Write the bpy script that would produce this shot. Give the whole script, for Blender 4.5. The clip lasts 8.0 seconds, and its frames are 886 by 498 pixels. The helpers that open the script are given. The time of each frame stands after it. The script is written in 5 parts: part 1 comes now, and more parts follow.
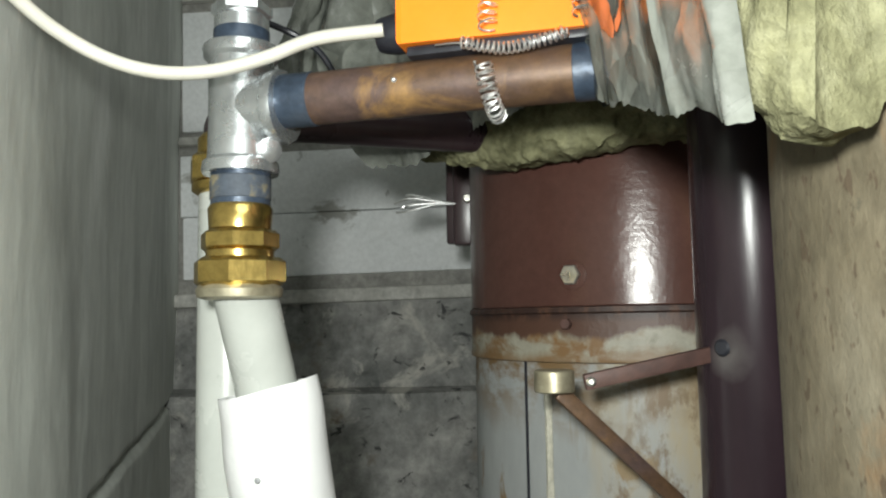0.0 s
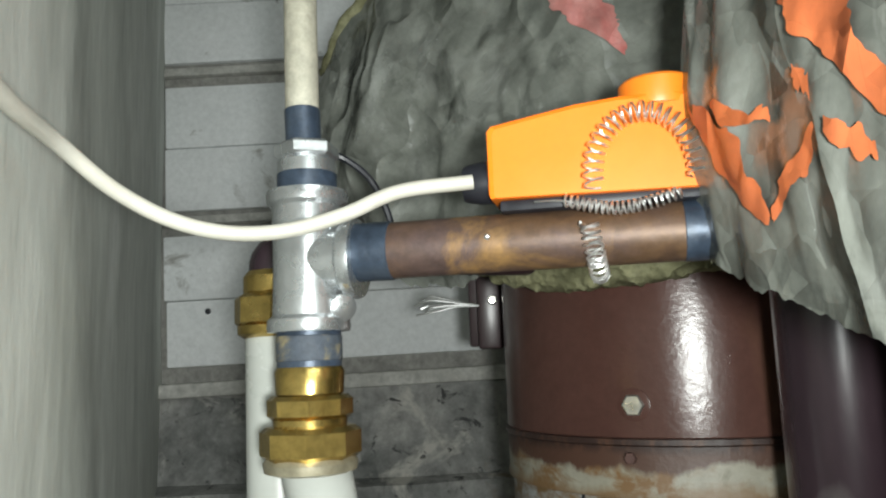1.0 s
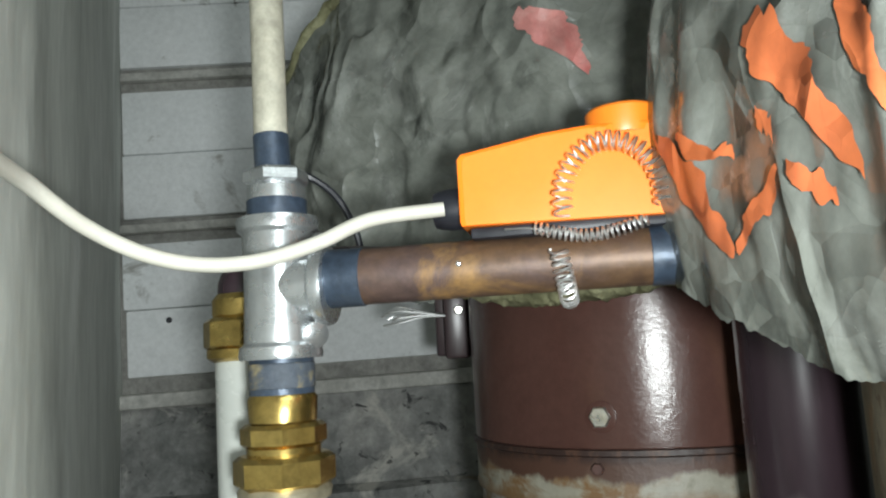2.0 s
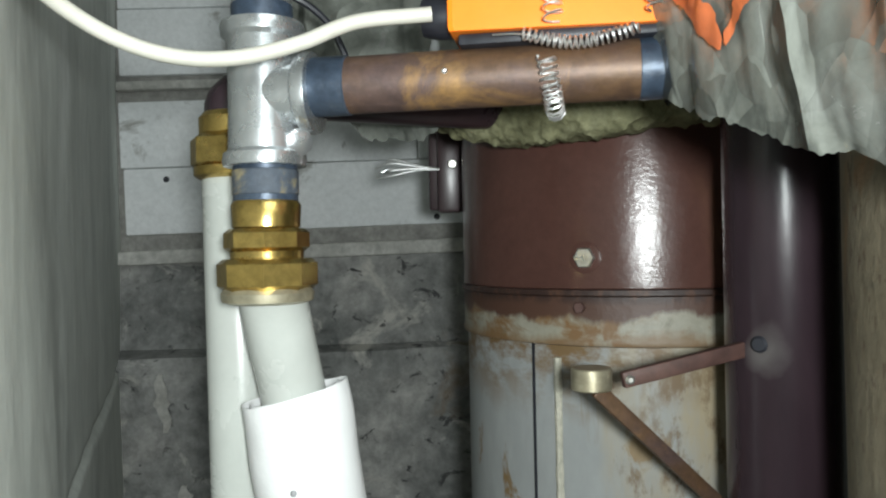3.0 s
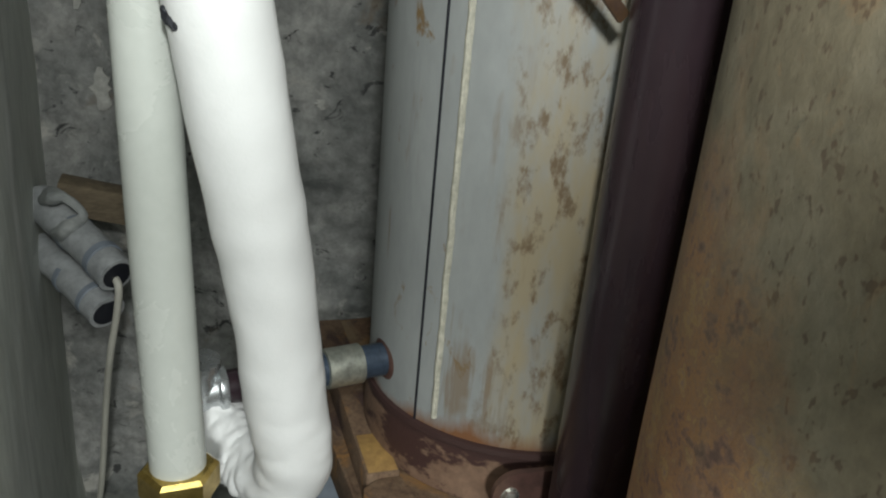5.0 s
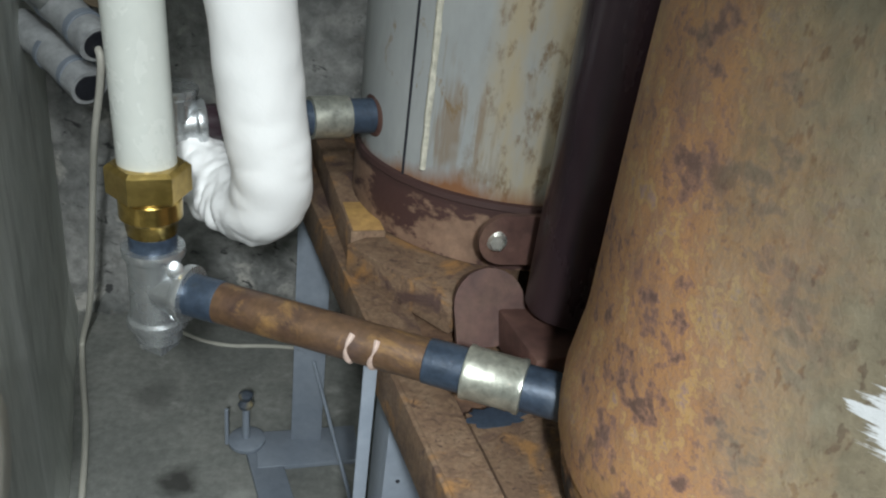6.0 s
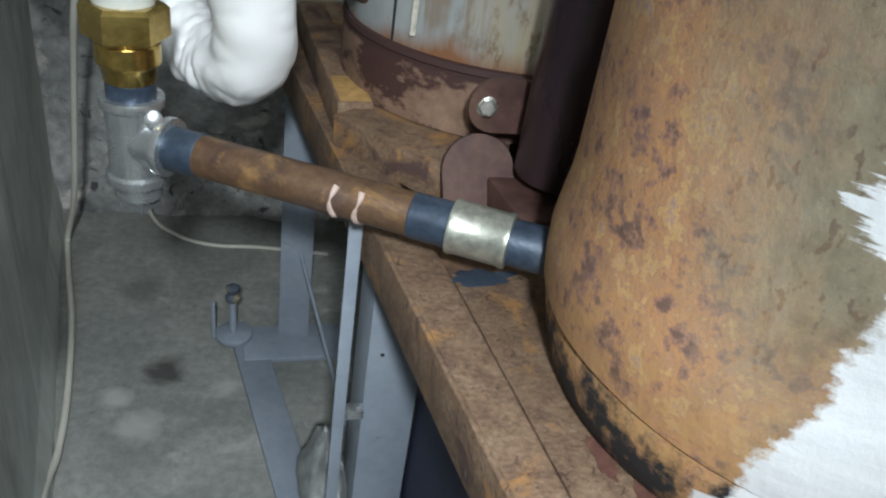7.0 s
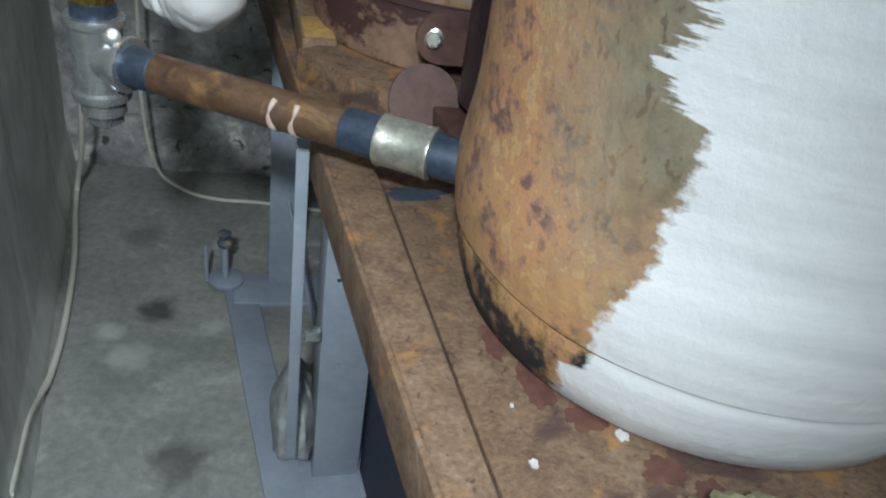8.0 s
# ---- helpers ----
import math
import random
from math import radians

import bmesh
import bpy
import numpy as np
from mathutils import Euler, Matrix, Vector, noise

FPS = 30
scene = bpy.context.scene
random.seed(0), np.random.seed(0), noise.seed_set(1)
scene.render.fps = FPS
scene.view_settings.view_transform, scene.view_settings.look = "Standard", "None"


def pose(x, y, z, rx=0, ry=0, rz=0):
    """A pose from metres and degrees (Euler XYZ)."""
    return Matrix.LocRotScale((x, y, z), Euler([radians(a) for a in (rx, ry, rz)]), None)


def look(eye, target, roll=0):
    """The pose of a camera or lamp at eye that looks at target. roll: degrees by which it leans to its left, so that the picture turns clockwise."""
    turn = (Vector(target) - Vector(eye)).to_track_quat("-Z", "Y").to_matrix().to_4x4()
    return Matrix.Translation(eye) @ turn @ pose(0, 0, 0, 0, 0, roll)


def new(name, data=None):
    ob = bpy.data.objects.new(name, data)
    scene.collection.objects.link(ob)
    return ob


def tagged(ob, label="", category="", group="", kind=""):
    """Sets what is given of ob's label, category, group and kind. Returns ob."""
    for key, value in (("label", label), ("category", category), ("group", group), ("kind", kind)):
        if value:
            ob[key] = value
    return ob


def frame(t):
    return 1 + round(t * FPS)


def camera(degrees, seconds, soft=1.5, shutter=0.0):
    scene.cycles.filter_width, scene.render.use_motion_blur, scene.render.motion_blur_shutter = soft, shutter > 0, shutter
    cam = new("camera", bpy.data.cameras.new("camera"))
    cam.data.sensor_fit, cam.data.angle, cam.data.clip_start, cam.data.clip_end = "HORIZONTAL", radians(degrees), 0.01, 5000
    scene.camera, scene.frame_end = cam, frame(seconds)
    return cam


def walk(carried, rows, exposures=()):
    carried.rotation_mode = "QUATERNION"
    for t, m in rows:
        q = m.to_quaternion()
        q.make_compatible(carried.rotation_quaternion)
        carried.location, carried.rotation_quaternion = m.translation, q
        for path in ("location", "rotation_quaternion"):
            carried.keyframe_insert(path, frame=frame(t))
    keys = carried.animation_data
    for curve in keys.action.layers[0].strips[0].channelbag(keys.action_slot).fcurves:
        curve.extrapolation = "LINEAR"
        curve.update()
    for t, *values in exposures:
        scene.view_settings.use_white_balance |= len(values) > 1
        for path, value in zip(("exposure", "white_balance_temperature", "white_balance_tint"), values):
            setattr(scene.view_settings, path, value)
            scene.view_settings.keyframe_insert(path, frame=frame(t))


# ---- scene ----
cam = camera(59.7, 8.0, soft=2.1)
PATH = [
    (0, (0.099, -0.025, 1.445), (-0.119, 1.955, 1.623), -0.9),
    (0.5, (0.032, -0.029, 1.485), (-0.158, 1.937, 1.799), -1.8),
    (1, (-0.004, 0.002, 1.541), (-0.089, 1.981, 1.816), -2.2),
    (1.2, (-0.01, -0.001, 1.567), (-0.061, 1.982, 1.82), -2.8),
    (2.3, (-0.011, -0.011, 1.558), (0.012, 1.973, 1.813), -3.2),
    (2.5, (-0.011, -0.015, 1.548), (0.003, 1.969, 1.793), -3.0),
    (3, (0.001, -0.001, 1.501), (-0.001, 1.999, 1.495), -1.2),
    (3.5, (0.003, 0.0, 1.462), (0.043, 1.99, 1.266), 0.3),
    (4, (0.01, -0.012, 1.422), (0.1, 1.955, 1.072), 1.9),
    (4.5, (0.019, -0.018, 1.375), (0.145, 1.91, 0.859), 3.7),
    (5, (0.034, -0.029, 1.321), (0.202, 1.821, 0.579), 5.2),
    (5.2, (0.044, -0.027, 1.287), (0.21, 1.789, 0.466), 6.0),
    (6.3, (0.077, -0.087, 1.067), (0.247, 1.659, 0.105), 8.1),
    (6.5, (0.078, -0.089, 1.05), (0.254, 1.637, 0.055), 8.6),
    (7, (0.087, -0.098, 1.039), (0.287, 1.58, -0.031), 9.4),
    (7.5, (0.103, -0.115, 1.037), (0.308, 1.553, -0.046), 9.6),
    (8, (0.198, -0.179, 1.013), (0.305, 1.488, -0.086), 9.4),
]
walk(cam, [(t, look(eye, target, roll)) for t, eye, target, roll in PATH],
     exposures=[(0.0, -0.12, 6600, 12), (1.2, -0.18, 6450, 12), (2.5, -0.20, 6250, 12), (3.5, -0.18, 6300, 11), (4.0, -0.25, 6350, 11), (5.2, -0.16, 6450, 13), (6.3, 0.26, 6050, 14), (7.0, 0.24, 5950, 14), (8.0, 0.12, 5850, 12)])

# ---- world and lamps ----
world = bpy.data.worlds.new("dim_room")
scene.world = world
world.use_nodes = True
world.node_tree.nodes["Background"].inputs[0].default_value = (0.75, 0.85, 1.0, 1)
world.node_tree.nodes["Background"].inputs[1].default_value = 0.0


def torch(name, eye, target, watts, cone, blend, radius=0.012):
    lamp = bpy.data.lights.new(name, "SPOT")
    lamp.energy, lamp.spot_size, lamp.spot_blend, lamp.shadow_soft_size = watts, radians(cone), blend, radius
    lamp.color = (0.94, 1.0, 0.95)
    ob = new(name, lamp)
    ob.matrix_world = look(eye, target)
    return ob


# two fixed spots stand in for the torch carried beside the camera
torch("torch_standin_upper", (0.055, -0.12, 1.52), (-0.10, 1.2, 1.54), 37.0, 104, 0.95, 0.03)
torch("torch_standin_lower", (0.125, -0.58, 1.46), (-0.06, 0.78, 0.12), 90.0, 58, 1.0, 0.045)
# unseen area lamp added behind the camera as fill for the dark parts
room = bpy.data.lights.new("unseen_fill", "AREA")
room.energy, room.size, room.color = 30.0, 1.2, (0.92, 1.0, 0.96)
new("unseen_fill", room).matrix_world = look((0.7, -1.1, 2.7), (0.5, -0.6, 0.0))

# ---- materials ----


def mat(name, cols, scale=6.0, rough=0.6, metal=0.0, bump=0.15, bscale=80.0, stretch=(1, 1, 1), stain=None, fine=0.25, rvar=0.15, spec=0.5, island=0.0):
    """Noise-mixed colours at two scales; stain: (colour, scale, threshold, width, stretch)."""
    m = bpy.data.materials.new(name)
    m.use_nodes = True
    n, l = m.node_tree.nodes, m.node_tree.links
    b = n["Principled BSDF"]
    tc = n.new("ShaderNodeTexCoord")
    mp = n.new("ShaderNodeMapping")
    mp.inputs["Scale"].default_value = stretch
    l.new(tc.outputs["Object"], mp.inputs["Vector"])

    def tex(sc, det, vec, dist=0.0):
        t = n.new("ShaderNodeTexNoise")
        t.inputs["Scale"].default_value, t.inputs["Detail"].default_value, t.inputs["Roughness"].default_value = sc, det, 0.65
        t.inputs["Distortion"].default_value = dist
        l.new(vec, t.inputs["Vector"])
        return t.outputs["Fac"]

    big = tex(scale, 6, mp.outputs[0], 0.4)
    ramp = n.new("ShaderNodeValToRGB")
    e = ramp.color_ramp.elements
    for i, c in enumerate(cols):
        p = 0.3 + 0.4 * i / max(1, len(cols) - 1)
        el = e[i] if i < 2 else e.new(p)
        el.position, el.color = p, (*c, 1)
    if len(cols) == 1:
        e[1].color = (*cols[0], 1)
    l.new(big, ramp.inputs[0])
    col = ramp.outputs[0]
    small = tex(bscale, 5, mp.outputs[0])
    mr = n.new("ShaderNodeMapRange")
    mr.inputs[1].default_value, mr.inputs[2].default_value = 0.3, 0.7
    mr.inputs[3].default_value, mr.inputs[4].default_value = 1 - fine, 1 + fine
    l.new(small, mr.inputs[0])
    mul = n.new("ShaderNodeVectorMath")
    mul.operation = "MULTIPLY"
    l.new(col, mul.inputs[0])
    l.new(mr.outputs[0], mul.inputs[1])
    col = mul.outputs[0]
    if island:
        oi = n.new("ShaderNodeObjectInfo")
        r2 = n.new("ShaderNodeMapRange")
        r2.inputs[3].default_value, r2.inputs[4].default_value = 1 - island, 1 + island
        l.new(oi.outputs["Random"], r2.inputs[0])
        m2 = n.new("ShaderNodeVectorMath")
        m2.operation = "MULTIPLY"
        l.new(col, m2.inputs[0])
        l.new(r2.outputs[0], m2.inputs[1])
        col = m2.outputs[0]
    for st in (stain or ()):
        c, sc, th, wd, sv = st
        mp2 = n.new("ShaderNodeMapping")
        mp2.inputs["Scale"].default_value = sv
        mp2.inputs["Location"].default_value = (sc * 0.37, 1.7, 0.9)
        l.new(tc.outputs["Object"], mp2.inputs["Vector"])
        f = tex(sc, 7, mp2.outputs[0], 0.6)
        r3 = n.new("ShaderNodeMapRange")
        r3.inputs[1].default_value, r3.inputs[2].default_value = th, th + wd
        l.new(f, r3.inputs[0])
        mx = n.new("ShaderNodeMix")
        mx.data_type = "RGBA"
        l.new(r3.outputs[0], mx.inputs[0])
        l.new(col, mx.inputs[6])
        mx.inputs[7].default_value = (*c, 1)
        col = mx.outputs[2]
    l.new(col, b.inputs["Base Color"])
    rr = n.new("ShaderNodeMapRange")
    rr.inputs[3].default_value, rr.inputs[4].default_value = max(0.04, rough - rvar), min(1, rough + rvar)
    l.new(big, rr.inputs[0])
    l.new(rr.outputs[0], b.inputs["Roughness"])
    b.inputs["Metallic"].default_value = metal
    b.inputs["Specular IOR Level"].default_value = spec
    if bump:
        bp = n.new("ShaderNodeBump")
        bp.inputs["Strength"].default_value, bp.inputs["Distance"].default_value = bump, 0.004
        l.new(small, bp.inputs["Height"])
        l.new(bp.outputs[0], b.inputs["Normal"])
    return m


M_PLASTER = mat("plaster_wall", [(0.48, 0.50, 0.465), (0.60, 0.62, 0.575), (0.70, 0.715, 0.67)], 3, 0.9, bump=0.25, bscale=45, stretch=(1, 1, 0.35), fine=0.1,
                stain=[((0.29, 0.30, 0.275), 4, 0.55, 0.2, (1, 1, 0.25)), ((0.78, 0.79, 0.76), 5, 0.58, 0.12, (1, 1, 0.25))])
M_CONCRETE = mat("rough_concrete", [(0.13, 0.135, 0.13), (0.26, 0.26, 0.25), (0.42, 0.41, 0.39)], 6, 0.95, bump=0.9, bscale=38, fine=0.3,
                 stain=[((0.52, 0.50, 0.46), 8, 0.565, 0.09, (1, 1, 1)), ((0.065, 0.065, 0.065), 20, 0.595, 0.06, (1, 1, 1.3)), ((0.20, 0.16, 0.12), 5, 0.60, 0.1, (1, 1, 1))])
M_FLOOR = mat("floor_concrete", [(0.145, 0.15, 0.14), (0.21, 0.215, 0.198), (0.275, 0.275, 0.253)], 5, 0.92, bump=0.35, bscale=60, fine=0.2,
              stain=[((0.36, 0.36, 0.335), 8, 0.60, 0.12, (1, 1, 1)), ((0.07, 0.065, 0.06), 40, 0.70, 0.03, (1, 1, 1))])
def soft_spot(m, cx, cy, r, colour, amount, cz=0.0):
    """An oily stain with a ragged edge."""
    n, l = m.node_tree.nodes, m.node_tree.links
    b = n["Principled BSDF"]
    tc = n.new("ShaderNodeTexCoord")
    d = n.new("ShaderNodeVectorMath")
    d.operation = "DISTANCE"
    d.inputs[1].default_value = (cx, cy, cz)
    l.new(tc.outputs["Object"], d.inputs[0])
    t = n.new("ShaderNodeTexNoise")
    t.inputs["Scale"].default_value, t.inputs["Detail"].default_value = 22, 6
    l.new(tc.outputs["Object"], t.inputs["Vector"])
    k = n.new("ShaderNodeMath")
    k.operation = "MULTIPLY_ADD"
    k.inputs[1].default_value = r * 1.6
    l.new(t.outputs["Fac"], k.inputs[0])
    l.new(d.outputs["Value"], k.inputs[2])
    f = n.new("ShaderNodeMapRange")
    f.inputs[1].default_value, f.inputs[2].default_value, f.inputs[3].default_value, f.inputs[4].default_value = r * 1.25, r * 1.95, amount, 0
    l.new(k.outputs[0], f.inputs[0])
    mx = n.new("ShaderNodeMix")
    mx.data_type = "RGBA"
    l.new(f.outputs[0], mx.inputs[0])
    l.new(b.inputs["Base Color"].links[0].from_socket, mx.inputs[6])
    mx.inputs[7].default_value = (*colour, 1)
    l.new(mx.outputs[2], b.inputs["Base Color"])


for cx, cy, r, c, am in ((-0.261, 1.012, 0.042, (0.035, 0.033, 0.03), 0.85), (-0.115, 0.645, 0.05, (0.05, 0.05, 0.045), 0.7), (-0.33, 0.93, 0.03, (0.42, 0.42, 0.39), 0.6), (-0.27, 0.87, 0.04, (0.40, 0.40, 0.37), 0.55),
                         (-0.14, 0.98, 0.025, (0.40, 0.40, 0.37), 0.5), (-0.37, 1.25, 0.05, (0.07, 0.07, 0.065), 0.5)):
    soft_spot(M_FLOOR, cx, cy, r, c, am)
M_BLOCK = mat("white_silicate", [(0.80, 0.82, 0.83), (0.87, 0.88, 0.89)], 6, 0.9, bump=0.25, bscale=90, fine=0.08, island=0.05,
              stain=[((0.42, 0.415, 0.395), 6, 0.60, 0.07, (1, 1, 1.3)), ((0.3, 0.3, 0.29), 14, 0.64, 0.08, (1, 1, 1))])
M_MORTAR = mat("grey_mortar", [(0.24, 0.235, 0.22), (0.38, 0.37, 0.345)], 14, 0.95, bump=0.6, bscale=70)
M_PALE = mat("pale_render", [(0.40, 0.39, 0.36), (0.58, 0.57, 0.54)], 10, 0.95, bump=0.6, bscale=60)
M_RUST = mat("rusty_steel", [(0.075, 0.042, 0.028), (0.145, 0.08, 0.046), (0.21, 0.13, 0.072)], 30, 0.85, bump=0.5, bscale=120, fine=0.35,
             stain=[((0.32, 0.17, 0.06), 11, 0.58, 0.12, (1, 1, 1)), ((0.06, 0.04, 0.035), 9, 0.60, 0.1, (1, 1, 1)), ((0.24, 0.17, 0.10), 7, 0.55, 0.1, (1, 1, 1)), ((0.085, 0.046, 0.038), 8, 0.53, 0.08, (1, 1, 1)), ((0.05, 0.028, 0.02), 45, 0.62, 0.05, (1, 1, 1))])
M_RUSTDARK = mat("brown_primer_steel", [(0.052, 0.025, 0.021), (0.082, 0.040, 0.032), (0.12, 0.066, 0.046)], 12, 0.6, bump=0.25, bscale=70,
                 stain=[((0.22, 0.10, 0.05), 10, 0.6, 0.15, (1, 1, 1))])
M_BROWN = mat("brown_paint", [(0.066, 0.030, 0.024), (0.092, 0.043, 0.034)], 8, 0.22, bump=0.10, bscale=120, fine=0.08, rvar=0.05, spec=0.36,
              stain=[((0.11, 0.055, 0.035), 5, 0.58, 0.12, (1, 1, 0.4))])
M_PURPLE = mat("dark_purple_pipe_paint", [(0.021, 0.013, 0.017), (0.031, 0.019, 0.024), (0.046, 0.028, 0.030)], 6, 0.27, bump=0.06, bscale=60, stretch=(1, 1, 0.3), fine=0.1,
               rvar=0.1)
soft_spot(M_PURPLE, 0.252, 0.610, 0.020, (0.13, 0.12, 0.115), 0.6, 1.412)
M_PIPE = mat("browned_pipe", [(0.055, 0.032, 0.028), (0.12, 0.068, 0.036), (0.09, 0.058, 0.052)], 12, 0.46, metal=0.3, bump=0.12, bscale=120, stain=[((0.30, 0.17, 0.06), 13, 0.57, 0.12, (1, 1, 1))])
M_BLUE = mat("blue_grey_pipe_end", [(0.025, 0.036, 0.055), (0.042, 0.06, 0.09), (0.07, 0.088, 0.115)], 20, 0.4, metal=0.3, bump=0.15, bscale=130)
M_GALV = mat("galvanised_iron", [(0.48, 0.50, 0.51), (0.60, 0.62, 0.63)], 30, 0.27, metal=0.85, bump=0.06, bscale=110, fine=0.06, rvar=0.12)
M_ZINC = mat("zinc_coupling", [(0.33, 0.34, 0.30), (0.48, 0.48, 0.41)], 35, 0.38, metal=0.75, bump=0.12, bscale=120)
M_BRASS = mat("brass", [(0.42, 0.29, 0.08), (0.58, 0.42, 0.14)], 18, 0.24, metal=0.95, bump=0.08, bscale=120, rvar=0.1)
M_TAPE = mat("sealing_tape", [(0.045, 0.058, 0.08), (0.06, 0.072, 0.09), (0.30, 0.24, 0.11)], 38, 0.7, bump=0.3, bscale=140)
M_PE = mat("milky_plastic_pipe", [(0.42, 0.435, 0.405), (0.48, 0.495, 0.465)], 7, 0.27, bump=0.02, bscale=60, fine=0.03, rvar=0.05)
M_SLEEVE = mat("white_foam_sleeve", [(0.68, 0.68, 0.675), (0.74, 0.74, 0.735)], 5, 0.5, bump=0.35, bscale=20, fine=0.02)
M_CABLE = mat("cream_cable", [(0.50, 0.485, 0.42), (0.57, 0.55, 0.485)], 20, 0.45, bump=0.03, bscale=90, fine=0.05)
M_ORANGE = mat("orange_plastic", [(0.90, 0.22, 0.012), (0.95, 0.25, 0.018)], 10, 0.42, bump=0.02, bscale=200, fine=0.03)
M_BLACK = mat("black_plastic", [(0.012, 0.013, 0.018), (0.022, 0.023, 0.03)], 20, 0.45, bump=0.05)
M_CHROME = mat("spring_wire", [(0.86, 0.86, 0.86), (0.92, 0.92, 0.92)], 20, 0.38, metal=1.0, bump=0)
M_FILM = mat("grey_plastic_film", [(0.10, 0.106, 0.094), (0.165, 0.173, 0.153), (0.26, 0.27, 0.25)], 11, 0.25, bump=0.3, bscale=24, fine=0.2, rvar=0.12,
             stain=[((0.32, 0.33, 0.31), 13, 0.60, 0.12, (1.6, 1.6, 0.6)), ((0.05, 0.054, 0.047), 8, 0.57, 0.12, (1, 1, 0.7))])
M_OFILM = mat("orange_plastic_film", [(0.50, 0.13, 0.05), (0.74, 0.20, 0.065)], 14, 0.5, bump=0.3, bscale=30, fine=0.15)
M_RFILM = mat("faded_red_film", [(0.42, 0.10, 0.09), (0.55, 0.30, 0.27)], 18, 0.4, bump=0.3, bscale=40)
M_WOOL = mat("mineral_wool", [(0.11, 0.108, 0.06), (0.18, 0.176, 0.10), (0.27, 0.265, 0.165)], 30, 1.0, bump=1.0, bscale=75, fine=0.3, stretch=(1, 1, 1), spec=0.1)
M_STAND = mat("blue_grey_stand_paint", [(0.19, 0.22, 0.265), (0.25, 0.28, 0.325)], 8, 0.45, bump=0.08, bscale=60, fine=0.08, stain=[((0.10, 0.10, 0.10), 10, 0.66, 0.08, (1, 1, 1))])
M_NAVY = mat("navy_interior", [(0.008, 0.010, 0.03), (0.014, 0.017, 0.045)], 6, 0.6, bump=0.05)
M_BOLT = mat("steel_bolt", [(0.55, 0.54, 0.5), (0.68, 0.67, 0.62)], 60, 0.3, metal=0.9, bump=0.05)
M_WOOD = mat("rusted_yellow_strip", [(0.28, 0.16, 0.06), (0.45, 0.27, 0.08)], 14, 0.8, bump=0.25, bscale=80)
M_OLDWOOD = mat("old_wood", [(0.13, 0.10, 0.065), (0.22, 0.17, 0.11)], 20, 0.85, bump=0.4, bscale=60, stretch=(1, 1, 4))
M_GREYWRAP = mat("grey_foam_conduit", [(0.30, 0.31, 0.32), (0.44, 0.45, 0.455)], 10, 0.5, bump=0.25, bscale=40)
M_RAG = mat("dirty_plastic_bag", [(0.16, 0.17, 0.17), (0.36, 0.37, 0.36)], 16, 0.5, bump=0.3, bscale=40)
M_BUSH = mat("dull_brass_bush", [(0.36, 0.32, 0.22), (0.45, 0.41, 0.30)], 40, 0.4, metal=0.7, bump=0.1)
M_WELD = mat("sealant_bead", [(0.42, 0.40, 0.32), (0.52, 0.50, 0.42)], 30, 0.6, bump=0.5, bscale=110)
M_DAB = mat("dried_sealant", [(0.34, 0.24, 0.20), (0.46, 0.36, 0.31)], 40, 0.8, bump=0.4)
M_OLDRISER = mat("old_riser_paint", [(0.34, 0.32, 0.25), (0.46, 0.44, 0.36)], 14, 0.6, metal=0.1, bump=0.2, bscale=90, stain=[((0.2, 0.12, 0.07), 20, 0.66, 0.06, (1, 1, 1))])


def graph(m):
    n, l = m.node_tree.nodes, m.node_tree.links
    return n, l, n["Principled BSDF"]


def math_node(n, l, op, a, b=None):
    x = n.new("ShaderNodeMath")
    x.operation = op
    for i, v in enumerate((a, b)):
        if v is None:
            continue
        if isinstance(v, (int, float)):
            x.inputs[i].default_value = v
        else:
            l.new(v, x.inputs[i])
    return x.outputs[0]


def ramp_node(n, l, v, lo, hi):
    r = n.new("ShaderNodeMapRange")
    r.inputs[1].default_value, r.inputs[2].default_value = lo, hi
    l.new(v, r.inputs[0])
    return r.outputs[0]


def noise_node(n, l, vec, sc, stretch, det=6):
    mp = n.new("ShaderNodeMapping")
    mp.inputs["Scale"].default_value = stretch
    l.new(vec, mp.inputs["Vector"])
    t = n.new("ShaderNodeTexNoise")
    t.inputs["Scale"].default_value, t.inputs["Detail"].default_value, t.inputs["Roughness"].default_value = sc, det, 0.65
    l.new(mp.outputs[0], t.inputs["Vector"])
    return t.outputs["Fac"]


